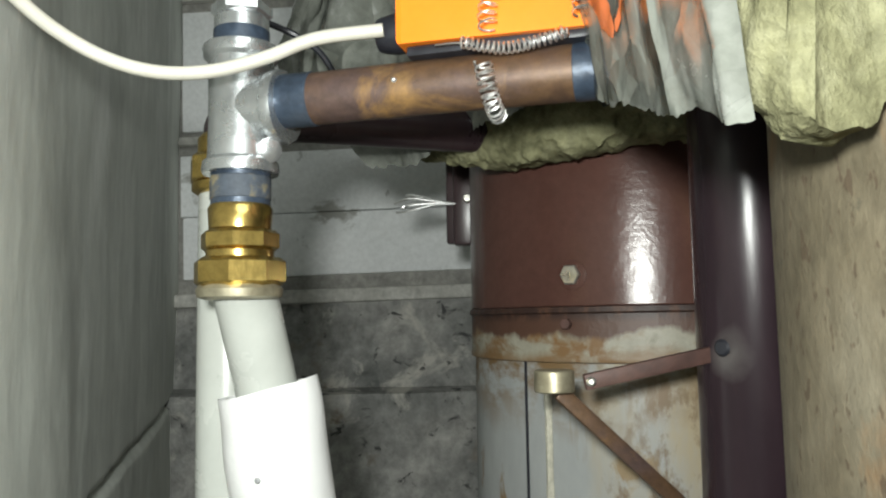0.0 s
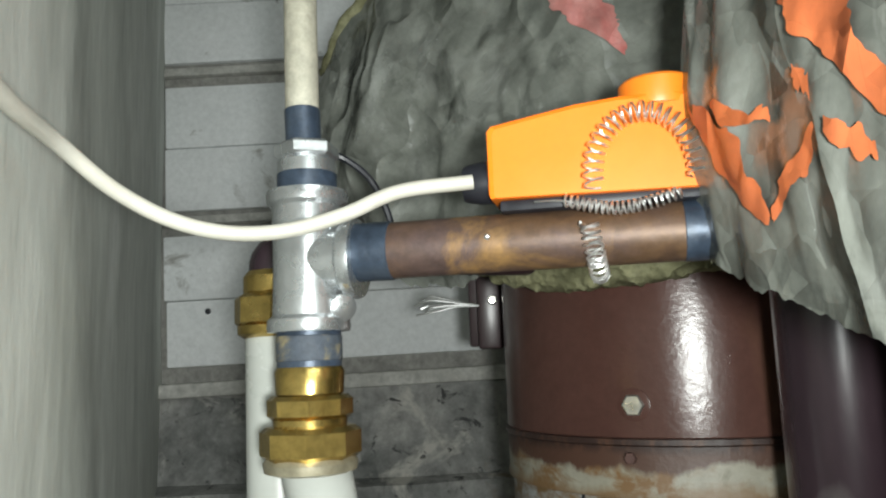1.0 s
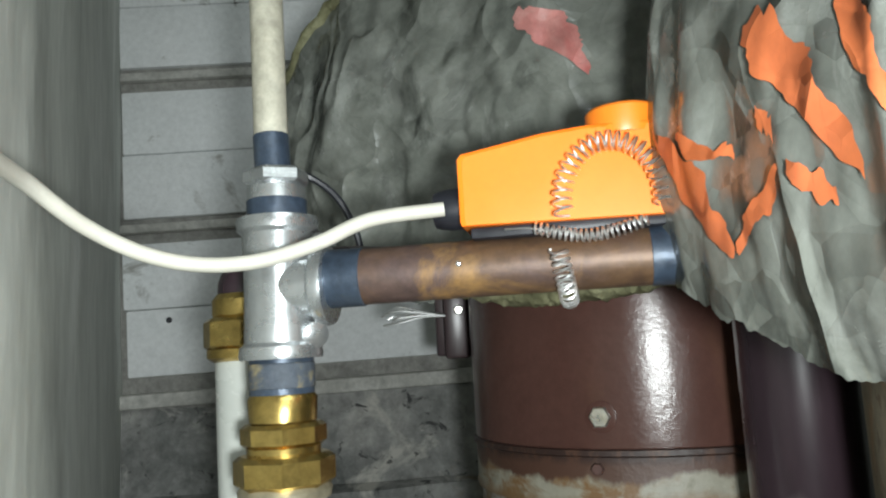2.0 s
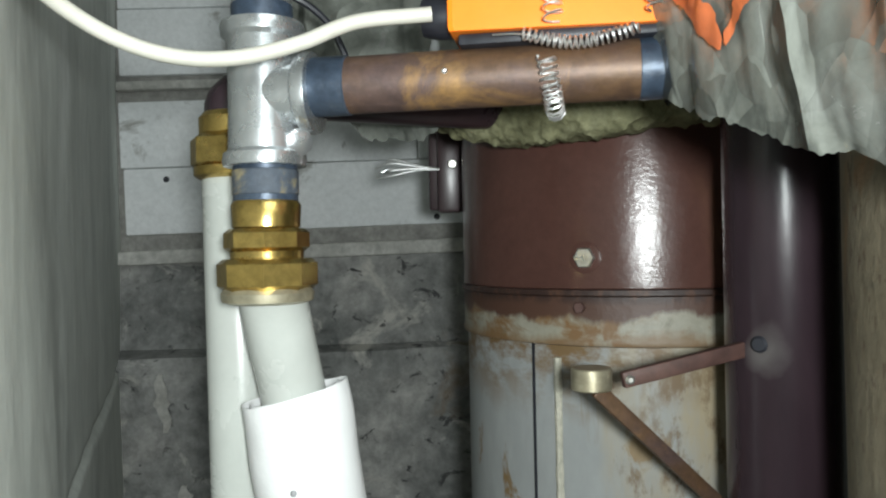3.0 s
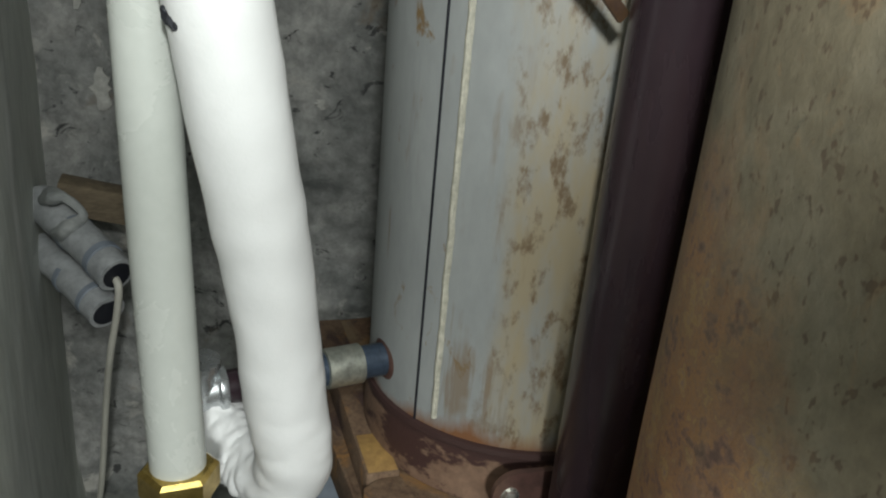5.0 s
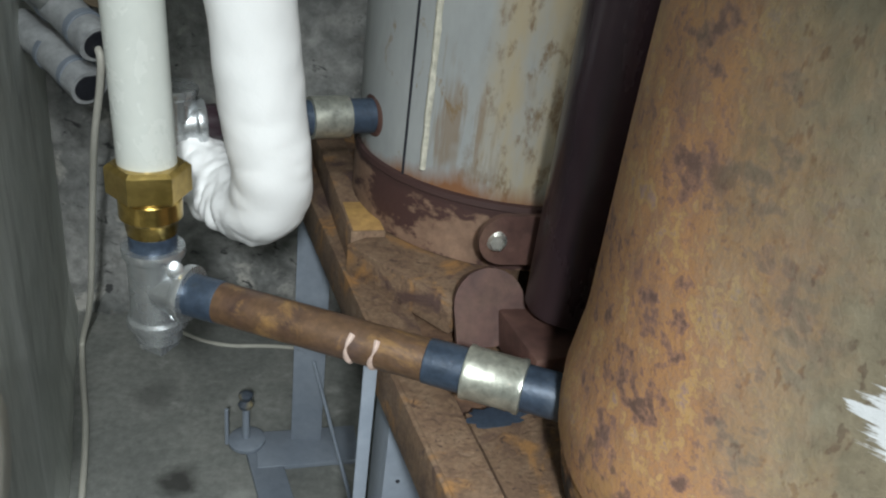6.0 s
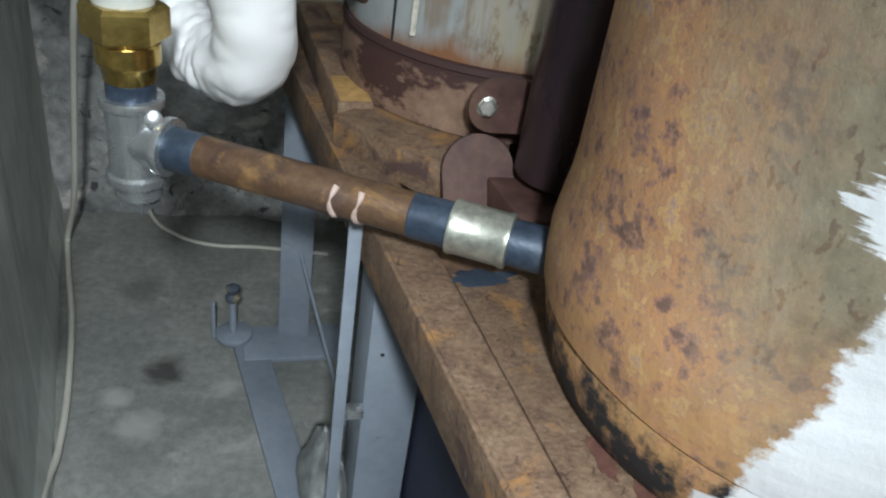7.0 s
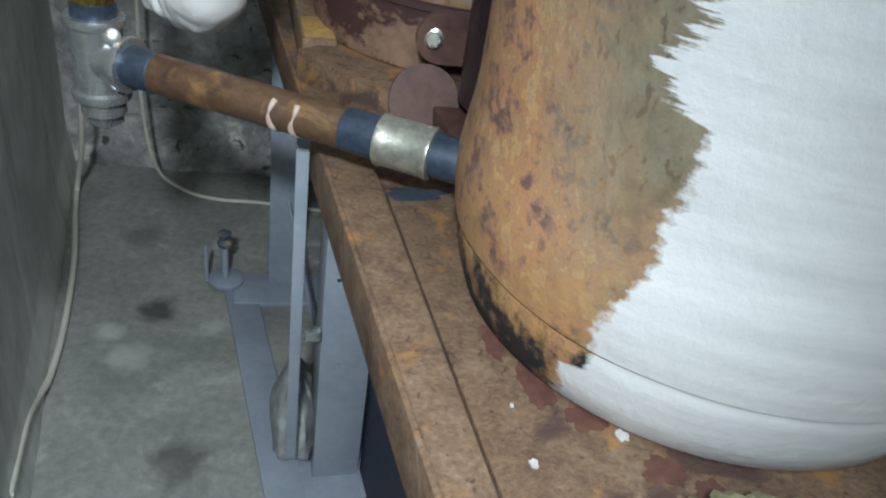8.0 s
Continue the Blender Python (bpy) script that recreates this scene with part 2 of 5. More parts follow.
def crumple(m, big, small, depth):
    """Faceted creases of crumpled sheet."""
    n, l, b = graph(m)
    tc = n.new("ShaderNodeTexCoord")
    w = n.new("ShaderNodeTexNoise")
    w.inputs["Scale"].default_value, w.inputs["Detail"].default_value = 9, 2
    l.new(tc.outputs["Object"], w.inputs["Vector"])
    mx = n.new("ShaderNodeVectorMath")
    mx.operation = "MULTIPLY_ADD"
    mx.inputs[1].default_value = (0.06, 0.06, 0.06)
    l.new(w.outputs["Color"], mx.inputs[0])
    l.new(tc.outputs["Object"], mx.inputs[2])
    hs = []
    for sc in (big, small):
        v = n.new("ShaderNodeTexVoronoi")
        v.inputs["Scale"].default_value = sc
        l.new(mx.outputs[0], v.inputs["Vector"])
        d = n.new("ShaderNodeVectorMath")
        d.operation = "SUBTRACT"
        l.new(mx.outputs[0], d.inputs[0])
        l.new(v.outputs["Position"], d.inputs[1])
        c = n.new("ShaderNodeVectorMath")
        c.operation = "SUBTRACT"
        c.inputs[1].default_value = (0.5, 0.5, 0.5)
        l.new(v.outputs["Color"], c.inputs[0])
        p = n.new("ShaderNodeVectorMath")
        p.operation = "DOT_PRODUCT"
        l.new(d.outputs[0], p.inputs[0])
        l.new(c.outputs[0], p.inputs[1])
        hs.append(p.outputs["Value"])
    h = math_node(n, l, "ADD", hs[0], hs[1])
    ridge = math_node(n, l, "ABSOLUTE", math_node(n, l, "SUBTRACT", noise_node(n, l, mx.outputs[0], big * 0.7, (1, 1, 0.6), 1), 0.5), 0.0)
    h = math_node(n, l, "ADD", math_node(n, l, "MULTIPLY", h, 0.5), math_node(n, l, "MULTIPLY", ridge, -0.09))
    bp = n.new("ShaderNodeBump")
    bp.inputs["Strength"].default_value, bp.inputs["Distance"].default_value = 1.0, depth
    l.new(h, bp.inputs["Height"])
    l.new(bp.outputs[0], b.inputs["Normal"])


def overlay(m, colour, fac, rough=None):
    """Lay a coat of colour over the material where fac is one."""
    n, l, b = graph(m)
    old = b.inputs["Base Color"].links[0].from_socket
    mx = n.new("ShaderNodeMix")
    mx.data_type = "RGBA"
    l.new(fac, mx.inputs[0])
    l.new(old, mx.inputs[6])
    if isinstance(colour, tuple):
        mx.inputs[7].default_value = (*colour, 1)
    else:
        l.new(colour, mx.inputs[7])
    l.new(mx.outputs[2], b.inputs["Base Color"])


crumple(M_FILM, 15, 55, 0.5)
crumple(M_OFILM, 17, 62, 0.28)
crumple(M_RFILM, 18, 60, 0.4)


# near tank: rust at the foot, olive-brown scale above, a brushed coat of white primer on one side
NX, NY, NR = 0.470, 0.410, 0.235
FX, FY, FR = 0.245, 0.970, 0.215
M_NEAR = mat("rust_scaled_tank", [(0.112, 0.093, 0.058), (0.165, 0.138, 0.091), (0.225, 0.198, 0.142)], 8, 0.75, bump=0.35, bscale=85, stretch=(1, 1, 0.7), fine=0.18,
             stain=[((0.26, 0.15, 0.07), 9, 0.56, 0.12, (1, 1, 0.5)), ((0.06, 0.06, 0.045), 14, 0.64, 0.08, (1, 1, 0.8))])
n, l, b = graph(M_NEAR)
tc = n.new("ShaderNodeTexCoord")
overlay(M_NEAR, (0.07, 0.042, 0.026), math_node(n, l, "MULTIPLY", ramp_node(n, l, noise_node(n, l, tc.outputs["Object"], 130, (1, 1, 0.55), 2), 0.60, 0.67), 0.6))
tc = n.new("ShaderNodeTexCoord")
sp = n.new("ShaderNodeSeparateXYZ")
l.new(tc.outputs["Object"], sp.inputs[0])
z = sp.outputs[2]
wob = noise_node(n, l, tc.outputs["Object"], 7, (1, 1, 0.6))
ang = math_node(n, l, "ARCTAN2", math_node(n, l, "SUBTRACT", sp.outputs[1], NY), math_node(n, l, "SUBTRACT", sp.outputs[0], NX))
turn = math_node(n, l, "MULTIPLY", math_node(n, l, "ADD", ang, math.pi), math_node(n, l, "LESS_THAN", ang, 1.0))
zr = math_node(n, l, "ADD", math_node(n, l, "ADD", z, math_node(n, l, "MULTIPLY", turn, 0.40)), math_node(n, l, "MULTIPLY", wob, -0.7))
rustf = math_node(n, l, "SUBTRACT", 1.0, ramp_node(n, l, zr, 0.66, 0.92))
rn = n.new("ShaderNodeValToRGB")
for i, (p, c) in enumerate(((0.34, (0.13, 0.075, 0.055)), (0.42, (0.26, 0.14, 0.095)), (0.48, (0.40, 0.205, 0.082)), (0.54, (0.31, 0.17, 0.10)), (0.60, (0.44, 0.265, 0.10)), (0.68, (0.30, 0.19, 0.15)))):
    el = rn.color_ramp.elements[i] if i < 2 else rn.color_ramp.elements.new(p)
    el.position, el.color = p, (*c, 1)
grain = math_node(n, l, "ADD", math_node(n, l, "MULTIPLY", noise_node(n, l, tc.outputs["Object"], 22, (1, 1, 1.1), 8), 0.5), math_node(n, l, "MULTIPLY", noise_node(n, l, tc.outputs["Object"], 80, (1, 1, 1.1), 8), 0.5))
l.new(math_node(n, l, "ADD", math_node(n, l, "MULTIPLY", math_node(n, l, "SUBTRACT", grain, 0.5), 1.45), 0.5), rn.inputs[0])
overlay(M_NEAR, rn.outputs[0], rustf)
overlay(M_NEAR, (0.155, 0.092, 0.08), math_node(n, l, "MULTIPLY", math_node(n, l, "MULTIPLY", rustf, 0.5), ramp_node(n, l, noise_node(n, l, tc.outputs["Object"], 13, (1, 1, 0.7), 9), 0.50, 0.62)))
low_rust = math_node(n, l, "SUBTRACT", 1.0, ramp_node(n, l, math_node(n, l, "ADD", z, math_node(n, l, "MULTIPLY", noise_node(n, l, tc.outputs["Object"], 16, (1, 1, 1.2), 8), -0.22)), 0.575, 0.64))
overlay(M_NEAR, (0.36, 0.205, 0.08), math_node(n, l, "MULTIPLY", low_rust, ramp_node(n, l, noise_node(n, l, tc.outputs["Object"], 48, (1, 1, 0.8), 8), 0.40, 0.62)))
stroke = noise_node(n, l, tc.outputs["Object"], 15, (0.3, 0.3, 3.2), 7)
# where the brush stopped, a bearing for each height, and the bristle marks at that edge
stop = n.new("ShaderNodeValToRGB")
steps = ((0.651, -132), (0.660, -126), (0.698, -126.2), (0.733, -123.8), (0.766, -120.8), (0.790, -121.5), (0.812, -119), (0.853, -120.8), (0.858, -125.5), (0.880, -127.5), (0.900, -126.5), (0.925, -124.8))
for i, (h, deg) in enumerate(steps):
    el = stop.color_ramp.elements[i] if i < 2 else stop.color_ramp.elements.new((h - 0.64) / 0.3)
    el.position, el.color = (h - 0.64) / 0.3, ((deg + 135) / 20,) * 3 + (1,)
l.new(ramp_node(n, l, z, 0.64, 0.94), stop.inputs[0])
limit = math_node(n, l, "SUBTRACT", math_node(n, l, "MULTIPLY", stop.outputs[0], radians(20)), radians(135))
bristle = noise_node(n, l, tc.outputs["Object"], 26, (0.22, 0.22, 5.0), 6)
blob = noise_node(n, l, tc.outputs["Object"], 38, (1, 1, 1), 4)
feather = math_node(n, l, "ADD", math_node(n, l, "MULTIPLY", ramp_node(n, l, z, 0.850, 0.862), 0.34), 0.08)
edge = math_node(n, l, "SUBTRACT", ang, limit)
edge = math_node(n, l, "ADD", edge, math_node(n, l, "MULTIPLY", math_node(n, l, "SUBTRACT", bristle, 0.55), feather))
edge = math_node(n, l, "ADD", edge, math_node(n, l, "MULTIPLY", math_node(n, l, "SUBTRACT", blob, 0.5), 0.16))
paintf = math_node(n, l, "MULTIPLY", ramp_node(n, l, edge, -0.012, 0.014), math_node(n, l, "LESS_THAN", ang, 0.9))
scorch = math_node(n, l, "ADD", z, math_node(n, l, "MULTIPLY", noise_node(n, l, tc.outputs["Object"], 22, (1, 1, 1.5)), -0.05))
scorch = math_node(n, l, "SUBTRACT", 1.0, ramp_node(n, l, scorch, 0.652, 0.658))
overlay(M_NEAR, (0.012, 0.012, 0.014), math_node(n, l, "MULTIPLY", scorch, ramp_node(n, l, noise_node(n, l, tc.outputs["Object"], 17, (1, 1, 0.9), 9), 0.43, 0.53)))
white = n.new("ShaderNodeValToRGB")
white.color_ramp.elements[0].position, white.color_ramp.elements[0].color = 0.3, (0.47, 0.48, 0.49, 1)
white.color_ramp.elements[1].position, white.color_ramp.elements[1].color = 0.65, (0.60, 0.61, 0.62, 1)
l.new(stroke, white.inputs[0])
overlay(M_NEAR, white.outputs[0], paintf)

# far tank: dull cream paint, rust weeping down from the brown band
M_CREAM = mat("dull_cream_paint", [(0.25, 0.262, 0.26), (0.32, 0.33, 0.325)], 5, 0.5, bump=0.1, bscale=60, stretch=(1, 1, 0.4), fine=0.06,
              stain=[((0.20, 0.13, 0.06), 22, 0.63, 0.06, (1, 1, 0.5)), ((0.26, 0.27, 0.27), 7, 0.55, 0.1, (1, 1, 0.3))])
n, l, b = graph(M_CREAM)
tc = n.new("ShaderNodeTexCoord")
sp = n.new("ShaderNodeSeparateXYZ")
l.new(tc.outputs["Object"], sp.inputs[0])
run = noise_node(n, l, tc.outputs["Object"], 9, (1, 1, 0.25))
side = math_node(n, l, "ADD", sp.outputs[0], math_node(n, l, "MULTIPLY", run, 0.20))
f1 = math_node(n, l, "MULTIPLY", ramp_node(n, l, side, 0.265, 0.31), 0.95)
overlay(M_CREAM, (0.34, 0.28, 0.18), math_node(n, l, "MULTIPLY", f1, ramp_node(n, l, noise_node(n, l, tc.outputs["Object"], 19, (1, 1, 0.3), 8), 0.34, 0.60)))
overlay(M_CREAM, (0.15, 0.10, 0.055), math_node(n, l, "MULTIPLY", f1, ramp_node(n, l, noise_node(n, l, tc.outputs["Object"], 46, (1, 1, 0.5), 6), 0.51, 0.62)))
drip = math_node(n, l, "MULTIPLY", ramp_node(n, l, noise_node(n, l, tc.outputs["Object"], 42, (1, 1, 0.10), 4), 0.55, 0.66), ramp_node(n, l, noise_node(n, l, tc.outputs["Object"], 11, (1, 1, 0.8), 3), 0.50, 0.62))
overlay(M_CREAM, (0.19, 0.13, 0.075), math_node(n, l, "MULTIPLY", drip, 0.7))
top = math_node(n, l, "ADD", sp.outputs[2], math_node(n, l, "MULTIPLY", run, 0.12))
overlay(M_CREAM, (0.16, 0.10, 0.045), math_node(n, l, "MULTIPLY", ramp_node(n, l, noise_node(n, l, tc.outputs["Object"], 20, (1, 1, 1.8)), 0.40, 0.55), ramp_node(n, l, top, 1.385, 1.45)))
foot = math_node(n, l, "ADD", sp.outputs[2], math_node(n, l, "MULTIPLY", run, -0.10))
overlay(M_CREAM, (0.20, 0.09, 0.04), math_node(n, l, "SUBTRACT", 1.0, ramp_node(n, l, foot, 0.690, 0.715)))

# band between the paints: cream, brown runs from above, rust lines
M_BAND = mat("stained_cream_band", [(0.20, 0.185, 0.135), (0.32, 0.305, 0.25)], 9, 0.5, bump=0.3, bscale=60, fine=0.15,
             stain=[((0.17, 0.095, 0.04), 16, 0.49, 0.12, (1, 1, 1.6)), ((0.10, 0.085, 0.045), 9, 0.56, 0.1, (1, 1, 1))])
n, l, b = graph(M_BAND)
tc = n.new("ShaderNodeTexCoord")
sp = n.new("ShaderNodeSeparateXYZ")
l.new(tc.outputs["Object"], sp.inputs[0])
rag = noise_node(n, l, tc.outputs["Object"], 13, (1, 1, 0.3), 5)
fine_rag = noise_node(n, l, tc.outputs["Object"], 55, (1, 1, 0.5), 4)
height = math_node(n, l, "ADD", sp.outputs[2], math_node(n, l, "ADD", math_node(n, l, "MULTIPLY", rag, 0.050), math_node(n, l, "MULTIPLY", fine_rag, 0.012)))
overlay(M_BAND, (0.072, 0.034, 0.022), ramp_node(n, l, height, 1.453, 1.459))
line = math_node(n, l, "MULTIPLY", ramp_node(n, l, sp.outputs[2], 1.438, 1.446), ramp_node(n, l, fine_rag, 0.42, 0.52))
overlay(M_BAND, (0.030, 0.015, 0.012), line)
lip = math_node(n, l, "SUBTRACT", 1.0, ramp_node(n, l, height, 1.430, 1.441))
overlay(M_BAND, (0.17, 0.10, 0.045), math_node(n, l, "MULTIPLY", lip, 0.8))

# foot of the far tank: pale rust with dark brown brush smears
M_FOOT = mat("smeared_foot_ring", [(0.15, 0.085, 0.055), (0.24, 0.15, 0.10)], 14, 0.7, bump=0.3, bscale=80, fine=0.2)
n, l, b = graph(M_FOOT)
tc = n.new("ShaderNodeTexCoord")
sp = n.new("ShaderNodeSeparateXYZ")
l.new(tc.outputs["Object"], sp.inputs[0])
overlay(M_FOOT, (0.055, 0.024, 0.020), ramp_node(n, l, noise_node(n, l, tc.outputs["Object"], 9, (1, 1, 1.6), 5), 0.50, 0.55))
edge_line = math_node(n, l, "ADD", sp.outputs[2], math_node(n, l, "MULTIPLY", noise_node(n, l, tc.outputs["Object"], 20, (1, 1, 1)), 0.02))
overlay(M_FOOT, (0.045, 0.020, 0.017), ramp_node(n, l, edge_line, 0.734, 0.739))

# ---- mesh helpers ----


def thing(name, base, label, category, group=""):
    ob = new(name)
    ob.empty_display_size = 0.05
    ob.location = base
    return tagged(ob, label, category, group)


def part(name, bm, material, parent=None, label="", smooth=True):
    me = bpy.data.meshes.new(name)
    bmesh.ops.recalc_face_normals(bm, faces=bm.faces)
    bm.to_mesh(me)
    bm.free()
    me.materials.append(material)
    if smooth:
        me.shade_smooth()
        me.set_sharp_from_angle(angle=radians(38))
    ob = new(name, me)
    if parent:
        ob.parent = parent
        if parent.type == "EMPTY":
            ob.matrix_parent_inverse = Matrix.Translation(-parent.location)
    if label:
        ob["label"] = label
    return ob


def along(p, q):
    """A frame at p whose z axis points to q."""
    p, q = Vector(p), Vector(q)
    return Matrix.Translation(p) @ (q - p).to_track_quat("Z", "Y").to_matrix().to_4x4()


def lathe(profile, m=None, seg=32, bm=None, close=True):
    bm = bm or bmesh.new()
    m = m or Matrix()
    rings = []
    for r, h in profile:
        rings.append([bm.verts.new(m @ Vector((r * math.cos(2 * math.pi * i / seg), r * math.sin(2 * math.pi * i / seg), h))) for i in range(seg)])
    for a, b in zip(rings, rings[1:]):
        for i in range(seg):
            bm.faces.new((a[i], a[(i + 1) % seg], b[(i + 1) % seg], b[i]))
    if close:
        bm.faces.new(rings[0])
        bm.faces.new(rings[-1])
    return bm


def pipe(p, q, r, seg=32, bm=None, bevel=0.001):
    d = (Vector(q) - Vector(p)).length
    return lathe([(r - bevel, 0), (r, bevel), (r, d - bevel), (r - bevel, d)], along(p, q), seg, bm)


def spline(pts, steps=10):
    """Catmull-Rom through the points."""
    P = [Vector(p) for p in pts]
    P = [2 * P[0] - P[1]] + P + [2 * P[-1] - P[-2]]
    out = []
    for a, b, c, d in zip(P, P[1:], P[2:], P[3:]):
        for i in range(steps):
            t = i / steps
            out.append(0.5 * (2 * b + (c - a) * t + (2 * a - 5 * b + 4 * c - d) * t * t + (3 * b - a - 3 * c + d) * t ** 3))
    out.append(P[-2])
    return out


def tube(pts, r, seg=12, bm=None, wrinkle=None, cap=True):
    """A swept tube; r: a radius or a function of 0..1; wrinkle(u, angle, place) adds to the radius."""
    bm = bm or bmesh.new()
    pts = [Vector(p) for p in pts]
    t0 = (pts[1] - pts[0]).normalized()
    nrm = t0.orthogonal().normalized()
    rings = []
    for i, p in enumerate(pts):
        t = (pts[min(i + 1, len(pts) - 1)] - pts[max(i - 1, 0)]).normalized()
        nrm = (nrm - t * nrm.dot(t)).normalized()
        bi = t.cross(nrm)
        u = i / (len(pts) - 1)
        rad = r(u) if callable(r) else r
        ring = []
        for k in range(seg):
            a = 2 * math.pi * k / seg
            d = nrm * math.cos(a) + bi * math.sin(a)
            ring.append(bm.verts.new(p + d * (rad + (wrinkle(u, a, p + d * rad) if wrinkle else 0))))
        rings.append(ring)
    for a, b in zip(rings, rings[1:]):
        for i in range(seg):
            bm.faces.new((a[i], a[(i + 1) % seg], b[(i + 1) % seg], b[i]))
    if cap:
        bm.faces.new(rings[0])
        bm.faces.new(rings[-1])
    return bm


def box(lo, hi, m=None, bevel=0.002, bm=None):
    own = bmesh.new()
    bmesh.ops.create_cube(own, size=1)
    lo, hi = Vector(lo), Vector(hi)
    for v in own.verts:
        v.co = Vector([lo[i] + (v.co[i] + 0.5) * (hi[i] - lo[i]) for i in range(3)])
    if bevel:
        bmesh.ops.bevel(own, geom=own.edges[:], offset=bevel, segments=2, affect="EDGES", profile=0.5)
    if m:
        own.transform(m)
    if bm is None:
        return own
    me = bpy.data.meshes.new("join")
    own.to_mesh(me)
    own.free()
    bm.from_mesh(me)
    bpy.data.meshes.remove(me)
    return bm


def hexnut(p, q, r, seg=6, turn=0.0, bm=None):
    """A hexagonal nut with chamfered ends between p and q."""
    d = (Vector(q) - Vector(p)).length
    c = r * 0.1
    return lathe([(r * 0.88, 0), (r, c), (r, d - c), (r * 0.88, d)], along(p, q) @ pose(0, 0, 0, 0, 0, turn), seg, bm)


def sheet(fn, nu, nv, thick=0.004):
    """A sheet of fn(u, v), with a back side thick metres behind it."""
    bm = bmesh.new()
    g = [[bm.verts.new(fn(i / nu, j / nv)) for j in range(nv + 1)] for i in range(nu + 1)]
    for i in range(nu):
        for j in range(nv):
            bm.faces.new((g[i][j], g[i + 1][j], g[i + 1][j + 1], g[i][j + 1]))
    if thick:
        bmesh.ops.recalc_face_normals(bm, faces=bm.faces)
        bmesh.ops.solidify(bm, geom=bm.faces[:], thickness=thick)
    return bm


def fold(p, s):
    """Soft pleats with sharper creases across them."""
    p = Vector(p)
    w = noise.noise_vector(p * 5) * 0.04
    v = 0.9 * (noise.ridged_multi_fractal((p + w) * 3.2, 1.0, 2.2, 2, 1.0, 1.6) - 1.0)
    v += 0.34 * noise.noise((p + w) * 12) + 0.16 * (abs(noise.noise((p + w) * 31)) * 2 - 0.5) + 0.06 * noise.noise(p * 70)
    return v * s


def graph_of(table, x):
    """Piecewise straight line through the (x, y) pairs of a table."""
    if x <= table[0][0]:
        return table[0][1]
    for (a, p), (b, q) in zip(table, table[1:]):
        if x <= b:
            f = (x - a) / (b - a)
            f = f * f * (3 - 2 * f)
            return p + (q - p) * f
    return table[-1][1]


def roll(fn, nu, nv):
    """A solid of ring after ring, fn(u, v) with v going round each ring, and closed ends."""
    bm = bmesh.new()
    g = [[bm.verts.new(fn(i / nu, j / nv)) for j in range(nv)] for i in range(nu + 1)]
    for i in range(nu):
        for j in range(nv):
            k = (j + 1) % nv
            bm.faces.new((g[i][j], g[i + 1][j], g[i + 1][k], g[i][k]))
    for ring in (g[0], g[-1]):
        c = bm.verts.new(sum((v.co for v in ring), Vector()) / nv)
        for j in range(nv):
            bm.faces.new((ring[j], ring[(j + 1) % nv], c))
    return bm


# the room stands turned against the walk
ROOM = pose(0, 0, 0, 0, 0, 15.66)

# ---- structure ----
bm = box((-1.3, -2.2, -0.2), (2.6, 2.2, 0.0), ROOM, 0)
tagged(part("floor", bm, M_FLOOR, smooth=False), "stained grey concrete floor", "floor", kind="structure")


LEFT = pose(-0.39, 0.79, 0, 0, 0, 19.2)


def left_face(u, v):
    y, zz = -0.62 + 1.75 * u, 2.8 * v
    d = 0.004 * noise.noise(Vector((y * 3, zz * 3, 1))) + 0.0015 * noise.noise(Vector((y * 16, zz * 9, 4)))
    d += 0.05 * max(0.0, 0.10 - zz) ** 1.0 * 2
    joint = 1.235 + 0.05 * (y - 0.0) + 0.004 * noise.noise(Vector((y * 12, 0, 0)))
    d -= 0.012 * math.exp(-((zz - joint) / 0.0075) ** 2)
    return LEFT @ Vector((d, y, zz))


wl = tagged(part("wall_left", sheet(left_face, 70, 420, 0), M_PLASTER), "grey plastered concrete panel wall with streaks and a panel joint", "wall", kind="structure")
part("wall_core", box((-0.22, -0.62, 0), (-0.03, 1.2, 2.8), LEFT, 0), M_PLASTER, wl, smooth=False)
tagged(part("wall_side", box((-1.3, -2.2, 0), (-1.1, 0.9, 2.8), ROOM, 0), M_PLASTER, smooth=False), "plain grey plastered wall", "wall", kind="structure")
tagged(part("wall_right", box((2.4, -2.2, 0), (2.6, 2.2, 2.8), ROOM, 0), M_PLASTER, smooth=False), "plain grey plastered wall", "wall", kind="structure")
tagged(part("wall_behind", box((-1.1, -2.2, 0), (2.4, -2.0, 2.8), ROOM, 0), M_PLASTER, smooth=False), "plain grey plastered wall", "wall", kind="structure")
tagged(part("ceiling", box((-1.3, -2.2, 2.8), (2.6, 2.2, 2.95), ROOM, 0), M_PLASTER, smooth=False), "grey concrete ceiling", "ceiling", kind="structure")

# back wall: rough concrete footing, white blocks above it
BACK = pose(-0.30, 1.645, 0, 0, 0, 3.5)


def rough_face(u, v):
    x, zz = -0.75 + 2.3 * u, 1.488 * v
    d = 0.016 * noise.fractal(Vector((x * 5, zz * 5, 2.0)), 1.0, 2.0, 5) + 0.006 * noise.noise(Vector((x * 28, zz * 28, 5)))
    if zz < 1.297:
        d = d * 1.5 + 0.035 - 0.05 * min(0.3, x - 0.25)
    return BACK @ Vector((x, -0.02 - d, zz + 0.006 * noise.noise(Vector((x * 14, 0, 0))) * (v > 0.99)))


